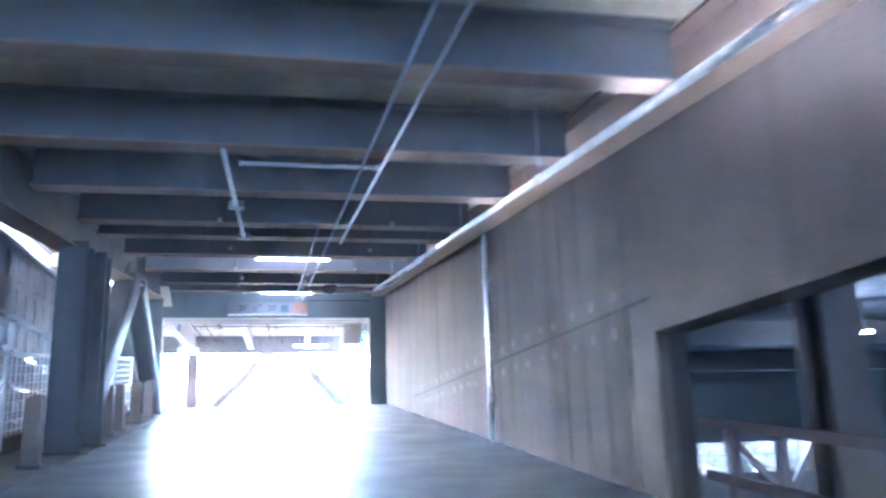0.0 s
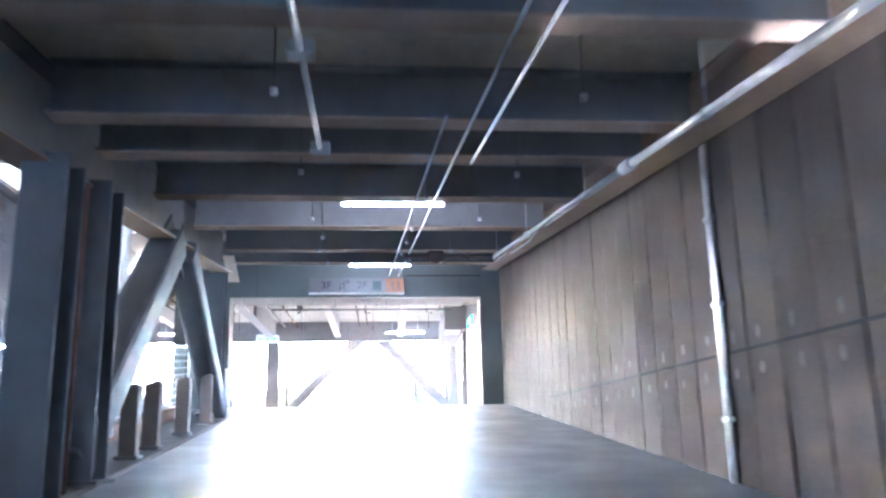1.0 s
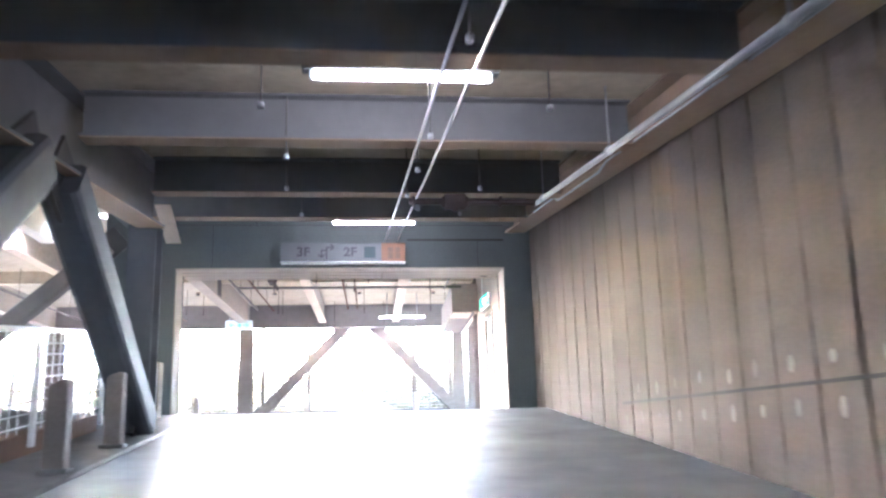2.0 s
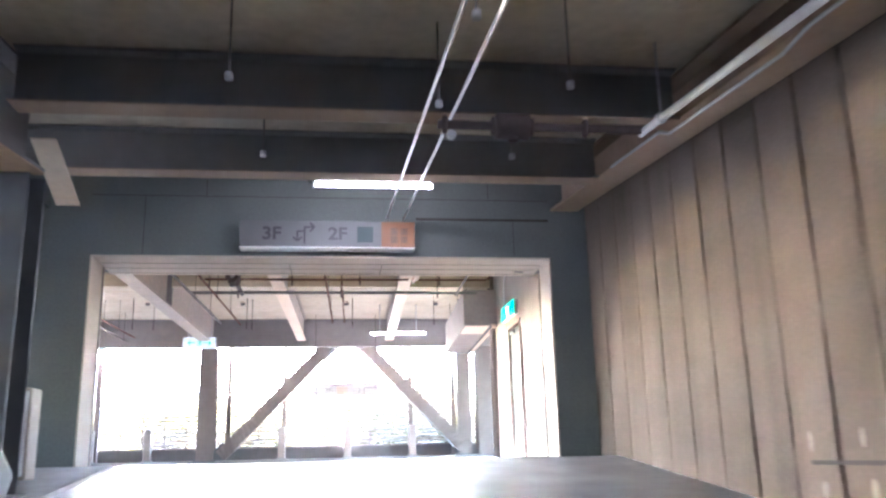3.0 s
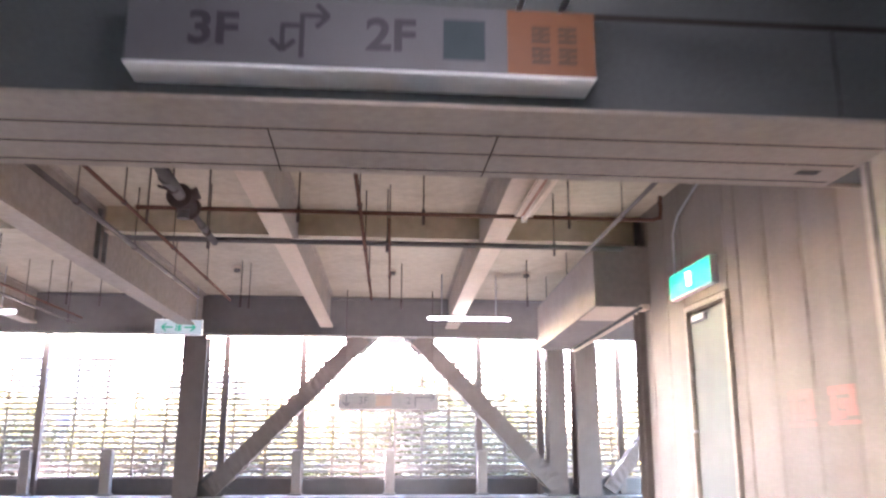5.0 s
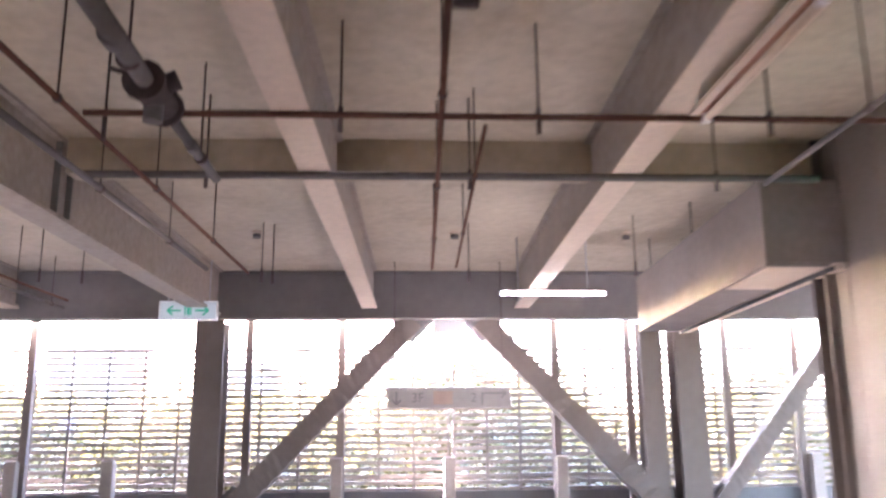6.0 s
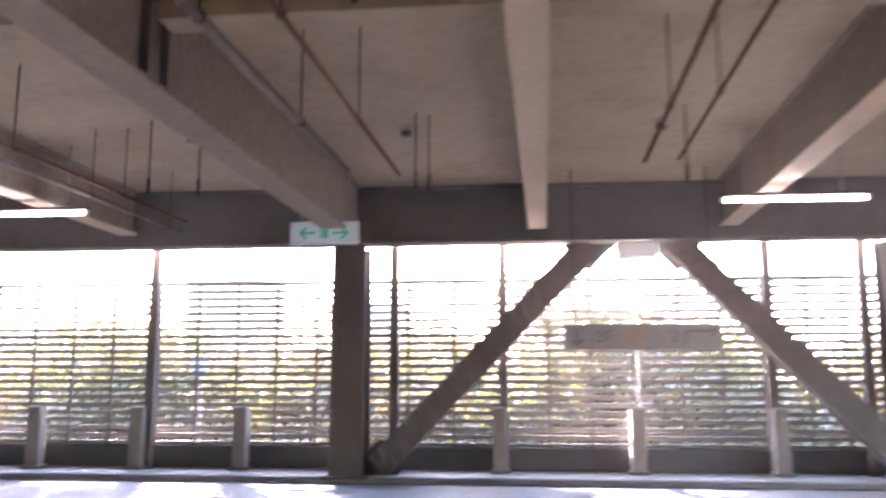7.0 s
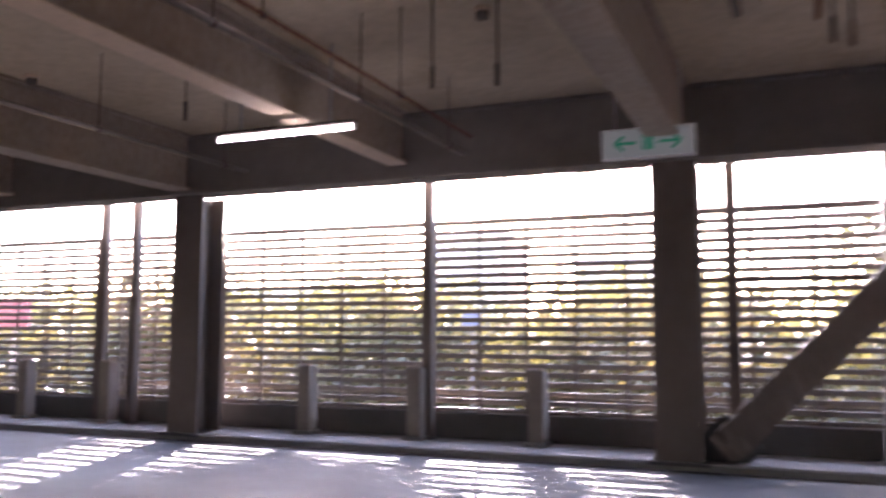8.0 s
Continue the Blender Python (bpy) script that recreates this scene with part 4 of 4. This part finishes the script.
# valve set crossing the ramp
vx, vy = 1.8, 19.84
vz = rz_at(vy) + 2.71
vs = thing("valve_set", (vx, vy, vz), "dark sprinkler valve set on a cross pipe under the beams", "valve")
part("pipe", tube(bmesh.new(), [(-0.55, 0, 0), (1.0, 0, 0)], 0.035, 10), PIPE_DARK, vs)
part("body", tube(bmesh.new(), [(-0.12, 0, 0), (0.0, 0, 0), (0.12, 0, 0)], 0.095, 12), PIPE_DARK, vs)
for x in (-0.14, 0.14, -0.5, 0.55):
    part("flange", tube(bmesh.new(), [(x - 0.013, 0, 0), (x + 0.013, 0, 0)], 0.068, 12), PIPE_DARK, vs)
part("bonnet", tube(bmesh.new(), [(0, 0, 0), (0, 0, -0.11)], 0.04, 10), PIPE_DARK, vs)
part("gauge", tube(bmesh.new(), [(-0.45, 0.0, -0.07), (-0.45, 0.03, -0.07)], 0.035, 12), GALV, vs)
# sprinkler heads
for x, y in ((-0.11, 18.9), (-0.06, 20.7), (1.95, 18.85), (1.96, 20.6), (1.19, 19.3), (-0.05, 15.8), (1.21, 14.45), (1.97, 15.75), (0.0, 17.4), (1.2, 16.6), (1.2, 17.9), (0.0, 13.2), (1.95, 13.2), (0.0, 10.9), (1.95, 10.9)):
    z = rz_at(y) + 2.70
    h = thing("sprinkler", (0, 0, 0), "small bright sprinkler on a grey drop pipe", "sprinkler", "ramp sprinklers")
    part("drop_pipe", tube(bmesh.new(), [(x, y, z), (x, y, rz_at(y) + 3.28)], 0.007, 8), PIPE_GREY, h)
    part("deflector", tube(bmesh.new(), [(x, y, z - 0.035), (x, y, z + 0.005)], 0.025, 10), GALV, h, "bright round deflector")

# pale pole on the ramp wall
pole = thing("wall_pole", (WALL_X - 0.03, 12.72, rz_at(12.72)), "pale reflective pole standing against the ramp wall", "pole")
bm = tube(bmesh.new(), [(0, 0, 0), (0, 0, 2.86)], 0.06, 20)
for v in bm.verts:
    v.co.x *= 0.35
part("shaft", bm, POLE, pole)
for z in (0.5, 1.45, 2.2):
    part("clamp", cube(-0.026, 0.03, -0.068, 0.068, z - 0.02, z + 0.02, 0.004), WHITE, pole)
pipe("wall_bracket_pipe", [(-1.72, 12.9, rz_at(12.9) + 0.01), (-1.72, 12.9, rz_at(12.9) + 2.5)], 0.018, PIPE_RED, "thin brown pipe standing beside the ramp column", "pipe")
panel_box = thing("wall_cabinet", (-2.1, 21.5, rz_at(21.5) + 0.1), "pale low cabinet standing beside the ramp column", "cabinet")
part("body", cube(-0.1, 0.22, -0.12, 0.12, 0, 0.72, 0.01), REVEAL, panel_box)
cab_door = part("door", cube(-0.08, 0.2, -0.13, -0.121, 0.03, 0.69, 0.003), WHITE, panel_box)
part("handle", cube(0.15, 0.165, -0.142, -0.1305, 0.33, 0.43, 0.002), STEEL_DARK, cab_door)


knee = bmesh.new()
extrude(knee, [(-0.1, -0.02), (0.1, -0.02), (0.1, 0.0), (-0.1, 0.0)], (-1.85, 21.0, rz_at(21.0) + 2.86), (-1.85, 21.75, rz_at(21.75) + 2.45))
tagged(link("knee_bracket", knee, FLANGE), "pale sloping knee plate beside the ramp column", "bracket")


# ---- white mesh fence beside the ramp ----
def mesh_fence(ya, yb):
    e = thing("mesh_fence", (-2.45, (ya + yb) / 2, rz_at((ya + yb) / 2) + 0.25), "white welded bar fence panel beside the ramp", "fence", "ramp fences")
    h = (yb - ya) / 2
    s = SLOPE
    for y in (-h, h):
        part("post", cube(-0.02, 0.02, y - 0.02, y + 0.02, s * y - 0.15, s * y + 0.98), WHITE, e)
    bar = bmesh.new()
    extrude(bar, [(-0.006, -0.006), (0.006, -0.006), (0.006, 0.006), (-0.006, 0.006)], (0, -h, -s * h), (0, h, s * h), square=True)
    first = part("bar", bar, WHITE, e)
    first.location = (0, 0, 0.06)
    for i in range(1, 9):
        share("bar", first.data, e, Matrix.Translation((0, 0, 0.06 + i * 0.11)))
    bm = bmesh.new()
    extrude(bm, [(-0.018, -0.018), (0.018, -0.018), (0.018, 0.018), (-0.018, 0.018)], (0, -h, -s * h), (0, h, s * h), square=True)
    part("top_rail", bm, WHITE, e).location = (0, 0, 0.97)
    v = bmesh.new()
    box(v, -0.005, 0.005, -0.004, 0.004, 0, 0.95)
    f2 = part("upright", v, WHITE, e)
    f2.location = (0, -h + 0.2, -s * (h - 0.2))
    k = int((yb - ya) / 0.2)
    for i in range(2, k):
        y = -h + i * 0.2
        share("upright", f2.data, e, Matrix.Translation((0, y, s * y)))


for ya in [-1.0 + 2.2 * i for i in range(10)]:
    mesh_fence(ya, ya + 2.15)
bm = bmesh.new()
extrude(bm, [(-0.1, -0.4), (0.1, -0.4), (0.1, 0.22), (-0.1, 0.22)], (-2.6, Y0, rz_at(Y0)), (-2.6, 21.0, rz_at(21.0)), square=True)
tagged(link("ramp_upstand", bm, BRICK), "low brown upstand under the white fence", "wall", kind="structure")

# ---- beyond the ramp's open side: screen, neighbouring deck and court ----
tagged(link("floor_court", cube(-13.0, -2.75, Y0, 17.4, -2.6, -2.4), DECK), "sunlit concrete court below the screen wall", "floor", kind="structure")
# takes the kerb's paler concrete to brighten the soffit above
tagged(link("floor_deck_west", cube(-22, -2.72, 17.4, CREST, FLOOR - 0.3, FLOOR), KERB), "grey concrete deck beside the ramp", "floor", kind="structure")
scr_x, SCR_Y0, SCR_Y1 = -2.78, -4.0, 17.4
# added wall: limits the light that reaches the ramp from the court
bm = bmesh.new()
for ya, yb, za, zb in ((Y0, 18.0, -5.6, SOFFIT_Z), (18.0, 24.0, -5.6, 0.9), (18.0, 24.0, 1.6, SOFFIT_Z), (24.0, 34.55, -5.6, SOFFIT_Z)):
    box(bm, -13.2, -13.0, ya, yb, za, zb)
tagged(link("wall_court", bm, REVEAL), "added pale wall keeping side light out of the court, with a wide opening", "wall", kind="structure")
screen = thing("screen_wall", (scr_x, 0, -1.2), "grey precast screen wall of rounded blocks with gaps", "wall", kind="structure")
blk = bmesh.new()
prof = [((0.075 + 0.075 * abs(math.sin(i * math.pi / 8))) * (1 if math.cos(i * math.pi / 8) > 0.01 else -1 if math.cos(i * math.pi / 8) < -0.01 else 0), math.sin(i * math.pi / 8) * 0.215) for i in range(16)]
ring0 = [blk.verts.new((-0.06, a, b)) for a, b in prof]
ring1 = [blk.verts.new((0.05, a * 0.75, b * 0.8)) for a, b in prof]
for i in range(16):
    f = blk.faces.new((ring0[i], ring0[(i + 1) % 16], ring1[(i + 1) % 16], ring1[i]))
    f.smooth = True
blk.faces.new(ring0[::-1]); blk.faces.new(ring1)
b0 = part("block", blk, SCREEN, screen)
b0.location = (0, SCR_Y0 + 0.3, 0.3)
for j in range(6):
    for i in range(int((SCR_Y1 - SCR_Y0) / 0.44)):
        if i or j:
            share("block", b0.data, screen, Matrix.Translation((0, SCR_Y0 + 0.3 + i * 0.44 + (j % 2) * 0.0, 0.3 + j * 0.44)))
part("backing", cube(-0.05, 0.02, SCR_Y0, SCR_Y1, 1.84, 2.81), SCREEN, screen)
for z in (-0.1, 1.8, 2.74):
    part("rail", cube(-0.1, 0.07, SCR_Y0, SCR_Y1, z, z + 0.07, 0.01), SCREEN, screen)
for i in range(12):
    y = SCR_Y0 + i * (SCR_Y1 - SCR_Y0) / 11
    part("pier", cube(-0.1, 0.0, y - 0.05, y + 0.05, -1.4, 2.74, 0.01), SCREEN, screen)

# runs on past what is seen, keeping sky light off the ramp
tagged(link("ceiling_west", cube(-24.0, -2.3, Y0, 24.29, SOFFIT_Z, SOFFIT_Z + 0.2), WEST_SOFFIT), "buff soffit beside the ramp, coloured paler for sunlight", "ceiling", kind="structure")
for x in (-4.4, -6.4, -8.4):
    tagged(link("outer_joist", extrude(bmesh.new(), i_profile(0.5, 0.2, 0.03, 0.1), (x, 5.0, SOFFIT_Z - 0.501), (x, 24.28, SOFFIT_Z - 0.501)), WEST_SOFFIT), "joist beside the ramp, coloured paler for sunlight", "beam", "outer joists")
for y in (9.0, 13.0, 17.0, 21.0):
    for x0, x1 in ((-4.3, -2.4), (-6.3, -4.5), (-8.3, -6.5)):
        tagged(link("outer_cross_beam", cube(x0, x1, y, y + 0.2, 3.0, SOFFIT_Z - 0.001), WEST_SOFFIT), "cross beam beside the ramp, coloured paler for sunlight", "beam", "outer cross beams")
brace((-6.2, 23.5, 0.0), (-3.2, 23.5, 2.6), 0.25, "grey steel diagonal brace on the neighbouring deck", "outer braces")
pipe("outer_pipe", [(-6.5, 15.8, 1.95), (-3.45, 15.8, 1.95), (-3.3, 15.8, 1.85), (-3.3, 15.8, -2.4)], 0.08, WHITE, "white drain pipe that bends down beside the ramp")
pipe("outer_pipe", [(-3.0, 18.6, FLOOR), (-3.0, 18.6, SOFFIT_Z)], 0.07, WHITE, "white drain pipe standing beside the ramp")
for x, y in ((-7.8, 24.0), (-12.9, 24.0)):
    h_column("outer_column", x, y, FLOOR, SOFFIT_Z, 0.4, 0.4, "grey steel column of the neighbouring deck", "outer columns")

# ---- lower level seen through the side opening ----
LOW = -3.7
tagged(link("floor_lower", cube(3.9, 44, Y0, 35.6, LOW - 0.2, LOW), ASPHALT), "dim concrete floor of the lower parking level", "floor", kind="structure")
# slate paint colour stands in for the shade of the unlit soffit
tagged(link("ceiling_lower", cube(WALL_X + 0.3, 44, Y0, 22.0, 0.65, 0.85), RAMP_STEEL), "soffit of the lower parking level, coloured dark for its shade", "ceiling", kind="structure")
tagged(link("wall_drop", cube(WALL_X + 0.3, 44, 22.0, 22.2, -1.25, 0.85), ALC_WALL), "dark drop wall under the upper deck", "wall", kind="structure")
# added end wall: keeps open sky from lighting the lower level
tagged(link("wall_lower_east", cube(44, 44.2, Y0, 35.6, LOW, 3.4), ALC_WALL), "added dark end wall shutting light out of the lower level", "wall", kind="structure")
tagged(link("lower_upstand", cube(3.9, 44, 35.4, 35.6, LOW, -2.55), STEEL_DARK), "dark upstand of the lower level", "wall", kind="structure")
for x in (10.1, 15.43, 22.1, 27.4, 32.7):
    h_column("lower_column", x, 34.9, LOW, -0.36, 0.42, 0.42, "grey steel column on the lower level", "lower columns")
for xa, xb in ((10.1, 15.43), (15.43, 22.1), (22.1, 27.4), (27.4, 32.7)):
    xm = (xa + xb) / 2
    for xc, s in ((xa, 1), (xb, -1)):
        brace((xc + s * 0.35, 34.9, LOW + 0.5), (xm - s * 0.4, 34.9, -0.4), 0.26, "grey steel diagonal brace on the lower level", "lower braces")
h_column("lower_column", 5.3, 7.94, LOW, 0.65, 0.4, 0.4, "brown-grey steel column beside the ramp opening", "near columns")
h_column("lower_column", 10.5, 12.3, LOW, 0.65, 0.4, 0.4, "grey steel column on the lower level", "near columns")
h_column("lower_column", 10.5, 20.9, LOW, 0.65, 0.4, 0.4, "grey steel column on the lower level", "near columns")
for xa in (10.6, 13.8, 17.0, 20.2, 23.4, 26.6, 29.8):
    louvre_panel(xa, xa + 3.1, z=-2.55)
# dark paint on these beams carries the shade of the lower level
for y in (13.5, 18.0):
    tagged(link("lower_beam", extrude(bmesh.new(), i_profile(0.4, 0.22, 0.02, 0.016), (WALL_X + 0.35, y, 0.24), (40, y, 0.24)), STEEL_DARK), "steel beam over the lower level, coloured dark for its shade", "beam", "lower beams")
tube_lamp((8.6, 11.95, 0.2), -38, "lit fluorescent tube lamp on the lower level", "lower lamps", 0.45, half=0.3)
rail = thing("guard_rail", (3.75, 0, 0), "dark brown guard rail along the side opening", "rail")
for w0 in (0.58, 0.2):
    part("bar", extrude(bmesh.new(), [(-0.02, 0), (0.02, 0), (0.02, 0.07), (-0.02, 0.07)], (0, Y0 + 0.1, rz_at(Y0 + 0.1) + w0), (0, 7.4, rz_at(7.4) + w0), square=True), PIPE_DARK, rail)
for y in (-6, -3, 0, 2.2, 4.6, 7.0):
    part("post", cube(-0.04, 0.04, y - 0.04, y + 0.04, rz_at(y) - 0.2, rz_at(y) + 0.62), PIPE_DARK, rail)
# unseen back wall; its opening is sized to light the beam webs
bm = bmesh.new()
for x0, x1, z0, z1 in ((-14, -2.6, -6, 4), (3.55, 44, -6, 4), (-2.6, 3.55, rz_at(Y0) + 2.6, 4), (-2.6, 3.55, -6, rz_at(Y0) - 0.31)):
    box(bm, x0, x1, Y0 - 0.3, Y0, z0, z1)
tagged(link("wall_back", bm, ALC_WALL), "unseen wall at the ramp's foot, open to light the beams from behind", "wall", kind="structure")
tagged(link("floor_foot", cube(-14, 20, -34, Y0 - 0.3, rz_at(Y0) - 0.3, rz_at(Y0) - 0.01), DECK), "unseen concrete deck added before the ramp's foot", "floor", kind="structure")

# ---- trees and town beyond the deck ----
def tree(x, y, base, height, spread, leaf, label, seed, leaves=26000, low=0.55, high=0.95, fork=0.5, stem=0.55, girth=0.14, loose=0.28, size=1.0):
    rnd = random.Random(seed)
    e = thing("tree", (x, y, base), label, "tree", "street trees")
    bm = bmesh.new()
    th = height * stem
    tube(bm, [(0, 0, 0), (0.1, 0.05, th * 0.5), (0.05, -0.05, th)], girth, 8)
    for v in bm.verts:
        s = 1.2 - 0.7 * v.co.z / th
        v.co.x *= s
        v.co.y *= s
    part("trunk", bm, BARK, e)
    tips = []
    for i in range(12):
        a = rnd.uniform(0, 6.28)
        z0 = th * rnd.uniform(fork, 1.0)
        r = spread * rnd.uniform(0.4, 0.95)
        tip = Vector((math.cos(a) * r, math.sin(a) * r, height * rnd.uniform(low, high)))
        mid = Vector((tip.x * 0.4, tip.y * 0.4, z0 + (tip.z - z0) * 0.6))
        part("limb", tube(bmesh.new(), [(0.05, 0, z0), mid, tip], 0.035, 5), BARK, e)
        tips += [tip, mid * 0.5 + tip * 0.5]
    verts, faces = [], []
    for i in range(leaves):
        c = rnd.choice(tips)
        p = c + Vector((rnd.gauss(0, 1), rnd.gauss(0, 1), rnd.gauss(0, 0.8))) * spread * loose
        n = Vector((rnd.gauss(0, 1), rnd.gauss(0, 1), rnd.gauss(0, 1))).normalized()
        s = n.orthogonal().normalized() * rnd.uniform(0.05, 0.095) * size
        t = n.cross(s) * rnd.uniform(0.6, 1.0)
        k = len(verts)
        verts += [p - s, p - t * 0.6, p + s, p + t * 0.6]
        faces.append((k, k + 1, k + 2, k + 3))
    me = bpy.data.meshes.new("crown")
    me.from_pydata(verts, [], faces)
    me.materials.append(leaf)
    o = new("crown", me)
    o.parent = e
    return e


proto = [tree(-3.0, 44.0, -5.6, 7.9, 2.5, LEAF, "yellowing street tree beyond the louvre fence", 1, 14000, 0.42, size=1.4),
         tree(2.0, 45.0, -5.6, 7.6, 2.6, LEAF_GREEN, "green-yellow street tree beyond the louvre fence", 2, 14000, 0.42, size=1.4),
         tree(-8.0, 43.0, -5.6, 7.4, 2.4, LEAF_GREEN, "green-yellow street tree beyond the louvre fence", 3, 14000, 0.42, size=1.4)]
rnd = random.Random(9)
for i in range(90):
    x = -36 + (i % 30) * 2.8 + rnd.uniform(-0.9, 0.9) + 1.4 * (i // 30)
    y = 42 + rnd.uniform(0, 3) + 5 * (i // 30)
    s = rnd.uniform(0.85, 1.1)
    src = proto[i % 3]
    copy_thing(src, pose(x, y, -5.6, 0, 0, rnd.uniform(0, 360)) @ Matrix.Diagonal((s, s, rnd.uniform(0.9, 1.08), 1)))

# tall slender trees, high crowns out of view, placed to dapple the sun on the deck
tall = tree(-12.2, 52.0, -5.6, 14.6, 1.55, LEAF_GREEN, "tall slender tree, its unseen crown set to shade the deck", 5, 26000, 0.83, 0.97, 0.97, 0.82, 0.06, 0.23)
# the two at y 62 are there to shade the right brace
for i, (x, y, w) in enumerate(((-17.8, 52.2, 1.55), (-7.7, 51.9, 1.05), (-3.0, 52.2, 0.9), (-4.2, 62.0, 1.25), (-0.4, 62.3, 1.25))):
    copy_thing(tall, pose(x, y, -5.6, 0, 0, 67 * i + 20) @ Matrix.Diagonal((w, w, 1.2 if y > 60 else 1, 1)))
tree(-9.9, 53.0, -5.6, 14.6, 1.25, LEAF_GREEN, "thinly leaved tall tree, its unseen crown set to dapple the sun", 8, 2000, 0.83, 0.97, 0.97, 0.82, 0.05, 0.3, 1.3)

PANE = surface("window_pane", (0.42, 0.37, 0.34), 0.4, grain=4, spread=0.02, stain=0.3, bump=0.0)


def building(x, y, w, d, h, mat, label, floors, cols):
    e = thing("building", (x, y, -5.6), label, "building", "town buildings")
    part("wall", cube(-w / 2, w / 2, -d / 2, d / 2, 0, h), mat, e)
    part("roof", cube(-w / 2 - 0.2, w / 2 + 0.2, -d / 2 - 0.2, d / 2 + 0.2, h, h + 0.5, 0.05), ROOF, e)
    fh, cw = h / floors, w / cols
    base = None
    for i in range(floors):
        for j in range(cols):
            m = Matrix.Translation((-w / 2 + (j + 0.5) * cw, -d / 2 - 0.02, (i + 0.55) * fh))
            if base is None:
                base = part("window", cube(-cw * 0.33, cw * 0.33, -0.05, 0.05, -fh * 0.27, fh * 0.27, 0.02), GLASS, e)
                base.matrix_basis = m
                glazing = part("pane", cube(-cw * 0.29, cw * 0.29, -0.062, -0.051, -fh * 0.23, fh * 0.23), PANE, base)
            else:
                share("pane", glazing.data, share("window", base.data, e, m), Matrix.Identity(4))
    return e


building(-25.0, 95, 5.5, 9, 14.3, FACADE_A, "pale blue-grey office block in the distance", 5, 4)
building(-60.0, 110, 14, 10, 9, FACADE_B, "buff low office block in the distance", 4, 6)
building(-44.0, 100, 16, 10, 10, FACADE_A, "pale grey block in the distance", 4, 6)
building(12.0, 115, 14, 10, 10, FACADE_B, "buff block in the distance", 4, 5)
building(34.0, 105, 14, 10, 9, FACADE_A, "pale grey block in the distance", 4, 5)


# ---- signboards beyond the trees' front row ----
RED_BOARD = surface("red_board", (0.30, 0.08, 0.08), 0.7, grain=6, stain=0.8, bump=0.02)
BLUE_BOARD = surface("blue_board", (0.15, 0.16, 0.21), 0.8, grain=6, stain=0.8, bump=0.02)
for x, y, z, w, h, mat, label in ((-15.35, 39.0, 1.44, 1.0, 0.62, RED_BOARD, "plain red signboard on a tall post beyond the fence"), (-6.1, 39.5, 1.35, 0.28, 0.26, BLUE_BOARD, "small blue signboard on a tall post beyond the fence")):
    e = thing("signboard", (x, y, -5.6), label, "sign", "street signboards")
    part("board", cube(-w / 2, w / 2, -0.04, 0.04, 5.6 + z - h / 2, 5.6 + z + h / 2, 0.01), mat, e)
    part("post", tube(bmesh.new(), [(0, 0.08, 0), (0, 0.08, 5.6 + z)], 0.03, 8), BARK, e)
building(-14.2, 100, 6, 8, 12.2, FACADE_B, "pale stepped block in the distance", 4, 3)
